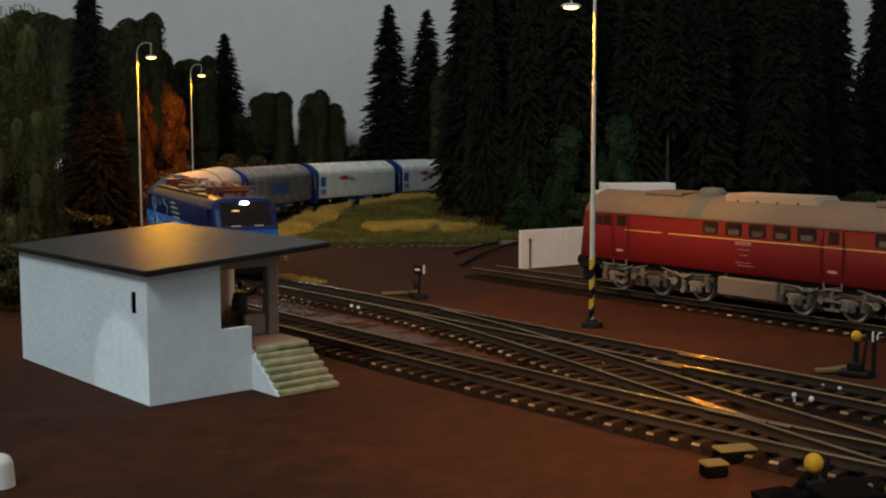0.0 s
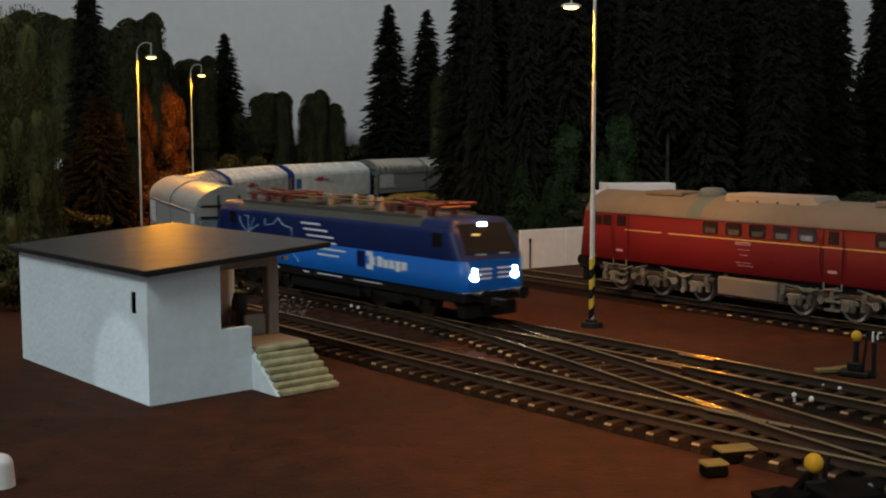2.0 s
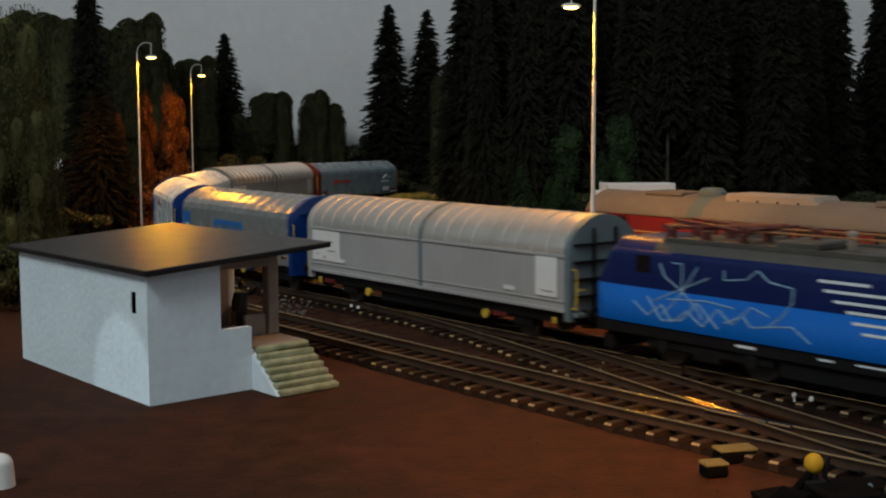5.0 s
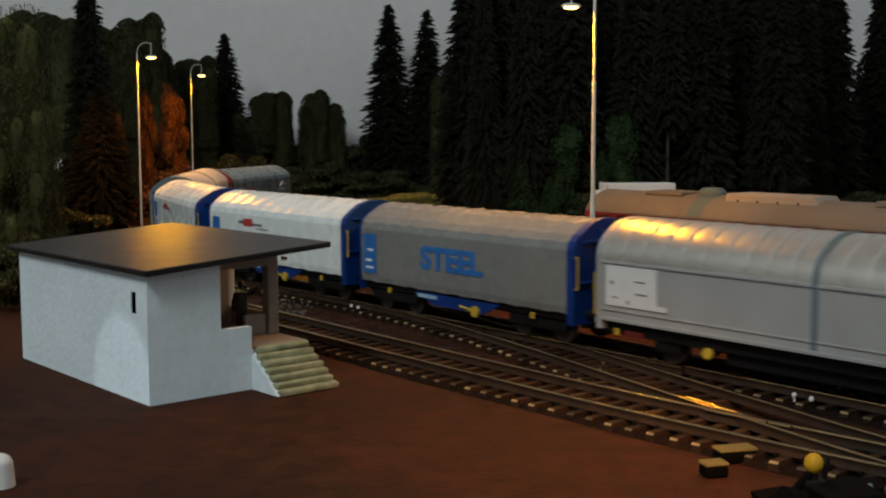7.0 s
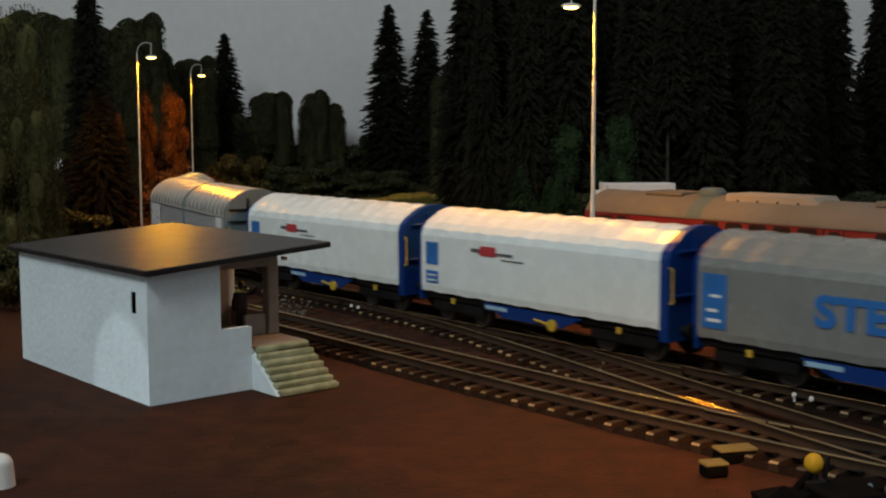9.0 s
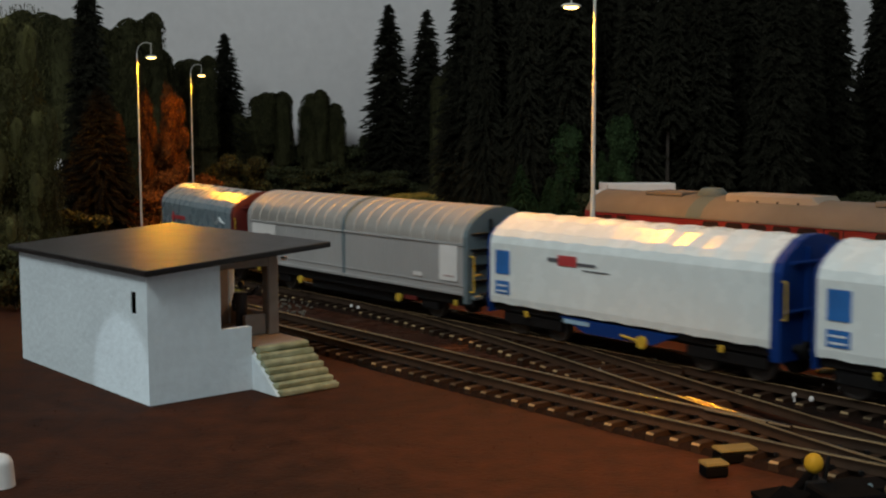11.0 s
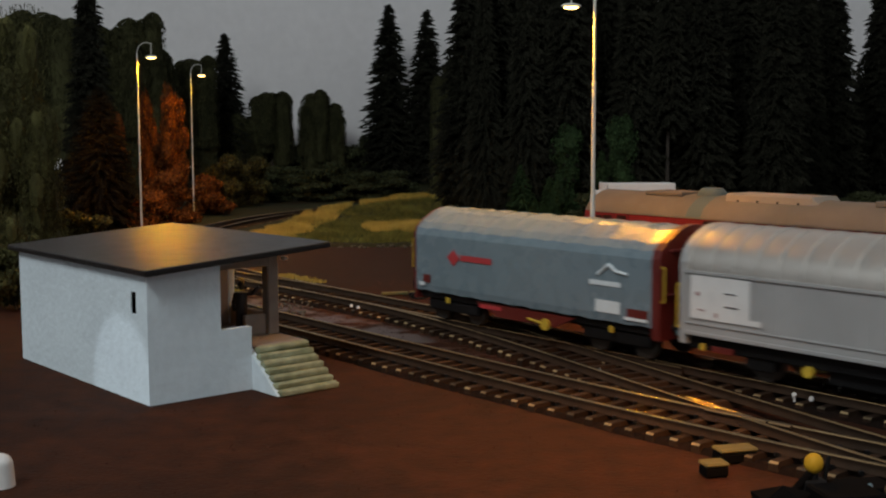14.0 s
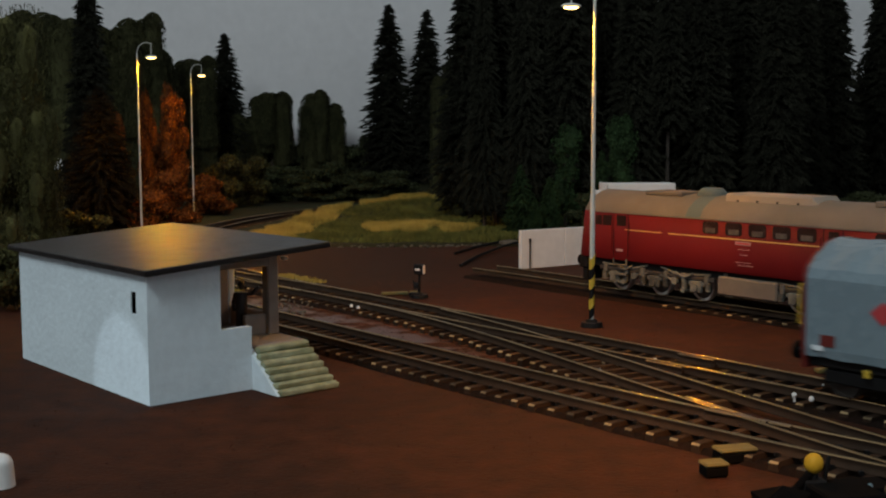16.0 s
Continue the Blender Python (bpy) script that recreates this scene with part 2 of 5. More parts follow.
darker_yard()
sealed_strip()
M["machine"] = material("near_black_machinery", (0.004, 0.0035, 0.0035), 0.9, vary=0.2, scale=200, spec=0.05)
M["doll"] = material("dark_painted_figurine", (0.02, 0.022, 0.03), 0.6, vary=0.3, scale=200)


# ---- mesh helpers, all in millimetres ----
def box(bm, x0, x1, y0, y1, z0, z1, bevel=0.0):
    vs = [bm.verts.new((x, y, z)) for x in (x0, x1) for y in (y0, y1) for z in (z0, z1)]
    fs = [bm.faces.new([vs[i] for i in q]) for q in ((0, 1, 3, 2), (4, 6, 7, 5), (0, 4, 5, 1), (2, 3, 7, 6), (0, 2, 6, 4), (1, 5, 7, 3))]
    if bevel:
        es = list({e for f in fs for e in f.edges})
        bmesh.ops.bevel(bm, geom=es, offset=bevel, segments=1, profile=0.5, affect="EDGES")
    return fs


def rod(bm, p, q, r0, r1=None, seg=8, caps=True):
    p, q = Vector(p), Vector(q)
    r1 = r0 if r1 is None else r1
    z = (q - p).normalized()
    x = z.orthogonal().normalized()
    y = z.cross(x)
    a = [bm.verts.new(p + r0 * (math.cos(t) * x + math.sin(t) * y)) for t in [2 * math.pi * i / seg for i in range(seg)]]
    b = [bm.verts.new(q + r1 * (math.cos(t) * x + math.sin(t) * y)) for t in [2 * math.pi * i / seg for i in range(seg)]]
    for i in range(seg):
        f = bm.faces.new((a[i], a[(i + 1) % seg], b[(i + 1) % seg], b[i]))
        f.smooth = seg > 5
    if caps:
        for ring in (a[::-1], b):
            for e in bm.faces.new(ring).edges:
                e.smooth = False


def tube(bm, pts, r, seg=6):
    for p, q in zip(pts, pts[1:]):
        rod(bm, p, q, r, r, seg)


def ball(bm, c, r, seg=12, squash=1.0):
    geo = bmesh.ops.create_uvsphere(bm, u_segments=seg, v_segments=max(6, seg // 2 + 2), radius=r)
    for v in geo["verts"]:
        v.co = Vector((v.co.x + c[0], v.co.y + c[1], v.co.z * squash + c[2]))
        for f in v.link_faces:
            f.smooth = True


def loft(bm, rings, close=False, caps=True, smooth=False):
    rows = [[bm.verts.new(p) for p in ring] for ring in rings]
    n = len(rows[0])
    for a, b in zip(rows, rows[1:]):
        for i in range(n if close else n - 1):
            f = bm.faces.new((a[i], b[i], b[(i + 1) % n], a[(i + 1) % n]))
            f.smooth = smooth
    if caps:
        for ring in (rows[0], rows[-1][::-1]):
            for e in bm.faces.new(ring).edges:
                e.smooth = False
    return rows


def blob(bm, c, rx, ry, rz, rough=0.25):
    geo = bmesh.ops.create_icosphere(bm, subdivisions=1, radius=1)
    for v in geo["verts"]:
        k = 1 + random.uniform(-rough, rough)
        v.co = Vector((c[0] + v.co.x * rx * k, c[1] + v.co.y * ry * k, c[2] + v.co.z * rz * k))


def mesh_of(name, bm, mats, fix=True):
    if fix:
        bmesh.ops.recalc_face_normals(bm, faces=bm.faces[:])
    bmesh.ops.scale(bm, vec=(MM, MM, MM), verts=bm.verts[:])
    me = bpy.data.meshes.new(name)
    bm.to_mesh(me)
    bm.free()
    for m in mats if isinstance(mats, (list, tuple)) else [mats]:
        me.materials.append(M[m])
    return me


def part(name, bm, mat, parent, label="", m=None, fix=True):
    ob = new(name, bm if isinstance(bm, bpy.types.Mesh) else mesh_of(name, bm, mat, fix))
    ob.parent = parent
    if m is not None:
        ob.matrix_basis = m
    if label:
        ob["label"] = label
    return ob


def thing(name, m, label, category, group="", kind=""):
    ob = new(name)
    ob.empty_display_size = 0.01
    ob.matrix_basis = m
    return tagged(ob, label, category, group, kind)


def solid(name, bm, mat, m, label, category="", group="", kind="", fix=True):
    ob = new(name, mesh_of(name, bm, mat, fix))
    ob.matrix_basis = m
    return tagged(ob, label, category, group, kind)


def at(x, y, z=0.0, turn=0.0):
    return pose(x * MM, y * MM, z * MM, 0, 0, turn)


def B():
    return bmesh.new()


def boxes(rows, bevel=0.0):
    bm = B()
    for r in rows:
        box(bm, *r, bevel)
    return bm


def words(text, height, m, parent, mat, name="lettering"):
    cu = bpy.data.curves.new(name, "FONT")
    cu.body, cu.size, cu.extrude = text, height * MM, 0.00008
    cu.align_x = "CENTER"
    cu.offset = 0.0005
    tmp = new(name, cu)
    me = bpy.data.meshes.new_from_object(tmp.evaluated_get(bpy.context.evaluated_depsgraph_get()))
    bpy.data.objects.remove(tmp)
    me.materials.clear()
    me.materials.append(M[mat])
    ob = new(name, me)
    ob.parent, ob.matrix_basis = parent, m
    return ob


# ---- the lines of the tracks ----
TURN = -0.8974
D = Vector((math.cos(TURN), math.sin(TURN)))
N = Vector((-D.y, D.x))
MAIN0 = Vector((-21.9, 507.4))
BEND_AT, BEND_R, BEND_LEN, BEND2_AT = -90.0, 480.0, 600.0, -830.0
RAIL_TOP = 5.0


def main_line(s):
    """Place and heading of the main track's middle, s in millimetres along it."""
    if s >= BEND_AT:
        return MAIN0 + s * D, TURN
    p, h, left = MAIN0 + BEND_AT * D, TURN + math.pi, BEND_AT - s
    for length, bend in ((BEND_LEN, 1 / BEND_R), (BEND_AT - BEND_LEN - BEND2_AT, 0.0), (2000.0, 1 / BEND_R)):
        u = min(left, length)
        if bend:
            c = p + Vector((math.sin(h), -math.cos(h))) / bend
            h2 = h - u * bend
            p = c + Vector((-math.sin(h2), math.cos(h2))) / bend
            h = h2
        else:
            p = p + u * Vector((math.cos(h), math.sin(h)))
        left -= u
        if left <= 0:
            break
    return p, h - math.pi


def straight(p0, a):
    d = Vector((math.cos(a), math.sin(a)))
    return lambda s: (Vector(p0) + s * d, a)



def near_line(s):
    """The near track: straight by the booth, then a wide bend."""
    d, n = Vector((math.cos(-0.9036), math.sin(-0.9036))), Vector((math.sin(0.9036), math.cos(0.9036)))
    u = max(0.0, s - 60.0)
    return Vector((-27.5, 418.9)) + s * d + n * u * u / 2700.0, -0.9036 + u / 1350.0


far_line = straight((92.2, 555.0), -0.9073)
NEAR_GAP = 59.3


def cross_line(s):
    """The crossover from the main track to the near one."""
    u = min(max((s - CROSS0) / (CROSS1 - CROSS0), 0), 1)
    lat, slope = -NEAR_GAP * (3 * u * u - 2 * u ** 3), -NEAR_GAP * (6 * u - 6 * u * u) / (CROSS1 - CROSS0)
    return MAIN0 + s * D + lat * N, TURN + math.atan(slope)


CROSS0, CROSS1 = -20.0, 366.0


# ---- room and ground ----
def room():
    bm = B()
    box(bm, -1300, 606, 1600, 1630, -900, 1500)
    solid("wall_north", bm, "wall", at(0, 0), "plain white-grey painted room wall behind the trees", "wall", kind="structure")
    bm = B()
    box(bm, 576, 606, -1300, 1600, -900, 1500)
    solid("wall_east", bm, "wall", at(0, 0), "plain white-grey painted side wall of the room", "wall", kind="structure")
    bm = B()
    box(bm, -1330, -1300, -1300, 1630, -900, 1500)
    solid("wall_west", bm, "wall", at(0, 0), "plain grey painted room wall", "wall", kind="structure")
    bm = B()
    box(bm, -1330, 606, -1330, -1300, -900, 1500)
    solid("wall_south", bm, "wall", at(0, 0), "plain grey painted room wall", "wall", kind="structure")
    bm = B()
    box(bm, -1330, 606, -1330, 1630, 1500, 1530)
    solid("ceiling", bm, "wall", at(0, 0), "plain pale room ceiling", "ceiling", kind="structure")
    bm = B()
    box(bm, -1330, 606, -1330, 1630, -930, -900)
    solid("floor", bm, "room", at(0, 0), "dark room floor below the layout", "floor", kind="structure")


def land(x, y):
    """Height of the woodland soil: a low mound inside the curve and a rise to the wall."""
    z = 14.0 * math.exp(-((x + 20) / 75) ** 2 - ((y - 1110) / 95) ** 2)
    return z + max(0.0, y - 1380) * 0.12


def ground():
    bm = B()
    nx, ny = 110, 110
    x0, x1, y0, y1 = -1300, 576, -60, 1600
    rows = []
    for j in range(ny + 1):
        row = []
        for i in range(nx + 1):
            x, y = x0 + (x1 - x0) * i / nx, y0 + (y1 - y0) * j / ny
            z = 0.5 * noise.noise(Vector((x / 60, y / 60, 0)))
            z -= 0.2
            row.append(bm.verts.new((x, y, z)))
        rows.append(row)
    for a, b in zip(rows, rows[1:]):
        for i in range(nx):
            f = bm.faces.new((a[i], a[i + 1], b[i + 1], b[i]))
            f.smooth = True
    solid("ground", bm, "soil", at(0, 0), "flat red-brown ash ground of the model yard", "ground", kind="structure")
    # raised mossy woodland soil beyond the yard
    bm = B()
    rows = []
    nx, ny = 130, 90
    for j in range(ny + 1):
        row = []
        for i in range(nx + 1):
            x = -1290 + 1860 * i / nx
            edge = 806 + 14 * noise.noise(Vector((x / 40, 0, 3))) - (190 if x < -250 else 190 * max(0.0, (-170 - x) / 80) if x < -170 else 0) + max(0.0, x - 20) * -0.12
            y = edge + (1598 - edge) * (j / ny) ** 1.3
            z = min(1.0, j / 3) * (1.1 + 0.9 * noise.noise(Vector((x / 30, y / 30, 5))))
            z += land(x, y)
            row.append(bm.verts.new((x, y, z - (0.9 if j == 0 else 0))))
        rows.append(row)
    for a, b in zip(rows, rows[1:]):
        for i in range(nx):
            f = bm.faces.new((a[i], a[i + 1], b[i + 1], b[i]))
            f.smooth = True
    solid("woodland_ground", bm, "moss", at(0, 0), "dark mossy woodland soil with leaf litter", "ground", kind="structure")


TRODDEN = [main_line(-60.0 - 18.0 * i)[0] for i in range(60)]


def grass(name, mat, spots, label, tall, count):
    bm = B()
    for _ in range(count):
        cx, cy, rx, ry = random.choices(spots, weights=[s[2] * s[3] for s in spots])[0]
        a, r = random.uniform(0, 6.283), math.sqrt(random.random())
        x, y = cx + rx * r * math.cos(a), cy + ry * r * math.sin(a)
        if min((Vector((x, y)) - q).length for q in TRODDEN) < 19:
            continue
        k = 0.55 + 0.6 * noise.noise(Vector((x / 25, y / 25, 9)))
        if mat == "straw" and noise.noise(Vector((x / 14, y / 30, 4))) < -0.22:
            continue
        h = tall * max(0.3, k + random.uniform(0.0, 0.6))
        t, w = random.uniform(0, 6.283), random.uniform(0.22, 0.45)
        g = 0.2 + land(x, y)
        dx, dy = math.cos(t) * w, math.sin(t) * w
        lx, ly = random.uniform(-0.4, 0.4) * h, random.uniform(-0.4, 0.4) * h
        v = [bm.verts.new(p) for p in ((x - dx, y - dy, g), (x + dx, y + dy, g), (x + lx, y + ly, g + h))]
        bm.faces.new(v)
    solid(name, bm, mat, at(0, 0), label, "grass", kind="stuff", fix=False)


# ---- tracks ----
SLEEPER = None


def sleeper_mesh():
    bm = B()
    box(bm, -1.4, 1.4, -15, 15, 0.0, 2.5)
    for v in bm.verts:
        if v.co.z > 2:
            v.co.x *= 0.86
    ends = [e for e in bm.edges if all(v.co.z > 2 for v in e.verts) and abs(e.verts[0].co.y - e.verts[1].co.y) < 0.1]
    bmesh.ops.bevel(bm, geom=ends, offset=0.5, segments=1, affect="EDGES")
    # Tan end chamfers: pale wood, with the light they catch put into the colour.
    for f in bm.faces:
        f.normal_update()
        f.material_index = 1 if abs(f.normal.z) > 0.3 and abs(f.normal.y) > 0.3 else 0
    return mesh_of("sleeper", bm, ["sleeper", "sleeper_end"])


def rail_mesh(line, s0, s1, off, step=12.0, wide=1.0):
    prof = ((-1.0, 2.2), (1.0, 2.2), (0.95, 2.5), (0.28, 2.8), (0.28, 4.0), (0.52, 4.3), (0.54, 4.6), (0.45, 4.85), (0.26, 4.97), (0.0, 5.0), (-0.26, 4.97), (-0.45, 4.85), (-0.54, 4.6), (-0.52, 4.3), (-0.28, 4.0), (-0.28, 2.8), (-0.95, 2.5))
    n = max(1, int((s1 - s0) / step))
    rings = []
    for i in range(n + 1):
        p, h = line(s0 + (s1 - s0) * i / n)
        nn = Vector((-math.sin(h), math.cos(h)))
        rings.append([(*(p + (off + a * wide) * nn), z + (0.03 if wide > 1 else 0)) for a, z in prof])
    bm = B()
    loft(bm, rings, close=True, smooth=True)
    for f in bm.faces:
        f.material_index = 0 if f.calc_center_median().z > 4.5 else 1
    return bm


RAIL = ["rail", "rail_web"]


def track(name, line, s0, s1, label, pitch=7.05, start=0.0, skip=None, sunk=0.0, bed=0.35):
    t = thing(name, at(0, 0), label, "railway track", "tracks of the yard")
    for side in (-8.6, 8.6):
        part("rail", rail_mesh(line, s0, s1, side), RAIL, t, "worn steel rail with shiny head")
    n = int((s1 - s0) / 10)
    rings = []
    for i in range(n + 1):
        p, h = line(s0 + (s1 - s0) * i / n)
        nn = Vector((-math.sin(h), math.cos(h)))
        rings.append([(*(p + (w + random.uniform(-0.3, 0.3)) * nn), z + random.uniform(-0.12, 0.12)) for w, z in ((-16.6, -0.6), (-14.5, bed + 0.75), (-12.0, bed + 0.5), (-4.5, bed), (4.5, bed), (12.0, bed + 0.5), (14.5, bed + 0.75), (16.6, -0.6))])
    bm = B()
    loft(bm, rings, caps=False, smooth=True)
    part("track_bed", bm, "bed", t, "dark brown stained track bed, shade between sleepers in its colour")
    s = s0 + start
    while s < s1:
        low, high = (-15.0, 15.0) if skip is None else skip(s)
        if high > low:
            p, h = line(s)
            p = p + Vector((-math.sin(h), math.cos(h))) * (low + high) / 2
            stretch = Matrix.Diagonal((1, (high - low) / 30.0 * random.uniform(0.97, 1.03), 1, 1))
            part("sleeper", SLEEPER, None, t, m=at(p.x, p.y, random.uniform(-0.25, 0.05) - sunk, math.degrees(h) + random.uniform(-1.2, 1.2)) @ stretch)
        s += pitch
    return t


def fastenings(t, line, s0, s1):
    bm = B()
    s = s0
    while s < s1:
        p, h = line(s)
        d, n = Vector((math.cos(h), math.sin(h))), Vector((-math.sin(h), math.cos(h)))
        for off in (-10.1, -7.1, 7.1, 10.1):
            q = p + off * n
            box(bm, q.x - 0.5, q.x + 0.5, q.y - 0.5, q.y + 0.5, 1.9, 2.8)
        s += 7.05
    ob = part("rail_fastening", bm, "dark", t, "small black rail fastenings")
    ob["kind"] = "stuff"


def tracks():
    global SLEEPER
    SLEEPER = sleeper_mesh()

    def turnout(s):
        u = min(max((s - CROSS0) / (CROSS1 - CROSS0), 0), 1)
        return (-15.0 - NEAR_GAP * (3 * u * u - 2 * u ** 3), 15.0) if s < 132 else (-15.0, 15.0)

    main = track("main_track", main_line, -1250, 430, "model railway main track, brown sleepers and worn rails", sunk=0.25, skip=turnout)
    near = track("near_track", near_line, -330, 420, "model railway track beside the main line, worn rails", start=3.4, sunk=0.25, skip=lambda s: (-15.6, 15.4))
    fastenings(near, near_line, -40, 250)
    track("siding_track", far_line, -112, 330, "siding track with buried sleepers under the red engine", start=2, sunk=0.9, bed=0.6, skip=lambda s: (-15.0, 15.0) if s > 30 else (0.0, 0.0))
    cross = thing("crossover_track", at(0, 0), "crossover turnout rails joining the two yard tracks", "railway track", "tracks of the yard")
    for side in (-8.6, 8.6):
        part("rail", rail_mesh(cross_line, 25 if side > 0 else -10, 345, side), RAIL, cross, "worn steel rail with shiny head")
    s = 136.0
    while s < 205:
        p, h = cross_line(s)
        part("sleeper", SLEEPER, None, cross, m=at(p.x, p.y, -0.25, math.degrees(h)))
        s += 7.05
    # check rails and the frog
    for s0, s1, line, off in ((155, 170, main_line, 5.8), (156, 171, main_line, -11.4), (200, 232, cross_line, -6.6), (236, 262, near_line, 6.8)):
        part("check_rail", rail_mesh(line, s0, s1, off, 4.0, 1.5), RAIL, cross, "short polished check rail")
    part("frog", rail_mesh(near_line, 146, 172, 8.4, 4.0, 2.6), RAIL, cross, "polished steel crossing nose")
    part("frog", rail_mesh(main_line, 176, 194, -8.4, 4.0, 1.8), RAIL, cross, "polished steel crossing nose")
    # turnout to the track behind the booth
    def back_line(s):
        u = s / 260.0
        p, h = main_line(-40 - s)
        n = Vector((-math.sin(h), math.cos(h)))
        return p - n * 48 * u * u, h + math.pi + math.atan(96 * u / 260) * 1.0
    spur = thing("spur_track", at(0, 0), "turnout rails leading off behind the white booth", "railway track", "tracks of the yard")
    for side in (-8.6, 8.6):
        part("rail", rail_mesh(back_line, 20, 240, side), RAIL, spur, "worn steel rail with shiny head")


# ---- booth ----
def booth():
    b = thing("signal_booth", at(-85.34, 335.45, 0, math.degrees(0.7074)), "white rough-plastered booth with flat black roof and mossy steps", "building")
    L, Wd, H = 97.0, 56.0, 38.6
    slope = lambda x: 38.3 + 4.2 * x / 60

    def wall(name, x0, x1, y0, y1, z0, label, top=None):
        bm = B()
        vs = []
        for x in (x0, x1):
            for y in (y0, y1):
                for z in (z0, slope(x) if top is None else top):
                    vs.append(bm.verts.new((x, y, z)))
        for q in ((0, 1, 3, 2), (4, 6, 7, 5), (0, 4, 5, 1), (2, 3, 7, 6), (0, 2, 6, 4), (1, 5, 7, 3)):
            bm.faces.new([vs[i] for i in q])
        bmesh.ops.recalc_face_normals(bm, faces=bm.faces[:])
        bmesh.ops.bevel(bm, geom=bm.edges[:], offset=0.35, segments=1, affect="EDGES")
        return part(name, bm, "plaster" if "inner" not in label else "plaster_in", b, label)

    def pierced(name, outline, holes, place, label):
        """A wall plate from strips in its own plane, one mesh."""
        bm = B()
        us = sorted({u for u, _ in outline} | {h[k] for h in holes for k in (0, 1)})
        for u0, u1 in zip(us, us[1:]):
            cuts = sorted([(h[2], h[3]) for h in holes if h[0] <= u0 and h[1] >= u1])
            low = 0.0
            for z0, z1 in cuts + [(None, None)]:
                quad = [(u0, low), (u1, low), (u1, z0 if z0 else 1e3), (u0, z0 if z0 else 1e3)]
                bm.faces.new([bm.verts.new(place(u, z)) for u, z in quad])
                low = z1
        bmesh.ops.remove_doubles(bm, verts=bm.verts[:], dist=0.001)
        return bm

    def west(u, z):
        return (0.0, u, slope(0) if z > 900 else z)

    bm = pierced("wall", [(0, 0), (L, 0)], [(7.1, 10.4, 26.2, 32.7)], west, "")
    geo = bmesh.ops.extrude_face_region(bm, geom=bm.faces[:])
    for v in [g for g in geo["geom"] if isinstance(g, bmesh.types.BMVert)]:
        v.co.x += 2.5
    part("wall", bm, "plaster", b, "white plastered wall")
    ring = [(0.02, 0), (34.6, 0), (34.6, 19.7), (24, 19.7), (24, slope(24)), (0.02, slope(0))]
    bm = B()
    loft(bm, [[(x, y, z) for x, z in ring] for y in (-0.02, 2.5)], close=True)
    for v in bm.verts:
        if v.co.x < 1 and v.co.y > 1:
            v.co.x = 2.52
    part("wall", bm, "plaster", b, "white plastered front wall with low parapet")
    # Black plate near the wall face stands in for the slot's unlit depth.
    part("window_slot", boxes([(0.35, 0.8, 7.1, 10.4, 26.2, 32.7)]), "void", b, "narrow dark window")
    wall("wall", 2.5, 54, L - 2.5, L, 0, "white plastered wall")
    wall("wall", Wd - 2.5, Wd, 46, L, 0, "white plastered wall")
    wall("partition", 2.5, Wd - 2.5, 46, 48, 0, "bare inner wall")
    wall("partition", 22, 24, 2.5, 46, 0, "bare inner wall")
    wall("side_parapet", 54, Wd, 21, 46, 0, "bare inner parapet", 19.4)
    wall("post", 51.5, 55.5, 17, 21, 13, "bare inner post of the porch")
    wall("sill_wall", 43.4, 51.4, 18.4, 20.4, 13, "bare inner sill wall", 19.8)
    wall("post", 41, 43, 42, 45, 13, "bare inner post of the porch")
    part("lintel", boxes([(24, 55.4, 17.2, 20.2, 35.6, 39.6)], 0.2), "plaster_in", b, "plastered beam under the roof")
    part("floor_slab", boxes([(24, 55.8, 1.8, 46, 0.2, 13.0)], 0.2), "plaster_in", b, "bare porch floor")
    # roof
    bm = B()
    rings = []
    for y in (-4, 102):
        rings.append([(-2.2, y, slope(-2.2) + 0.1), (62, y, slope(62) + 0.1), (62, y, slope(62) + 1.9), (-2.2, y, slope(-2.2) + 1.9)])
    loft(bm, rings, close=True)
    bmesh.ops.recalc_face_normals(bm, faces=bm.faces[:])
    bmesh.ops.bevel(bm, geom=bm.edges[:], offset=0.3, segments=1, affect="EDGES")
    part("roof", bm, "roofing", b, "flat black felt roof")
    # steps
    n = 7
    for i in range(n):
        z1 = 13.0 * (n - i) / n
        bm = boxes([(35.4 if i else 36.3, 55.4 + 0.25 * i, 1.4 - 2.36 * (i + 1), 1.8 - 2.36 * i, z1 - 13.0 / n - 0.3, z1)], 0.6)
        for v in bm.verts:
            v.co += Vector((random.uniform(-0.25, 0.25), random.uniform(-0.15, 0.15), random.uniform(-0.15, 0.15)))
        part("step", bm, "steps", b, "mossy concrete step")
    bm = B()
    ring = [(1.8, 0.0), (1.8, 12.2), (-13.6, 0.5), (-14.0, 0.0)]
    loft(bm, [[(34.6, y, z) for y, z in ring], [(36.3, y, z) for y, z in ring]], close=True)
    part("stair_cheek", bm, "plaster", b, "white plastered stair cheek")
    part("porch_lamp", boxes([(55.8, 57.4, 14, 16.4, 37.4, 38.6)], 0.3), "white", b, "small white porch lamp")
    # figurine, one plain mesh
    bm = B()
    rod(bm, (-1.1, 0, 0), (-0.8, 0, 7.5), 0.9, 1.1, 7)
    rod(bm, (1.1, 0, 0), (0.8, 0, 7.5), 0.9, 1.1, 7)
    rod(bm, (0, 0, 7), (0, 0, 13.8), 1.9, 2.3, 8)
    ball(bm, (0, 0, 16.0), 1.35, 8, 1.15)
    tube(bm, [(1.9, 0, 13.2), (3.9, -0.2, 13.2), (6.2, -0.4, 15.8)], 0.7)
    tube(bm, [(-2.0, 0, 13.2), (-2.9, 0.3, 10.2), (-2.3, -0.6, 7.6)], 0.65)
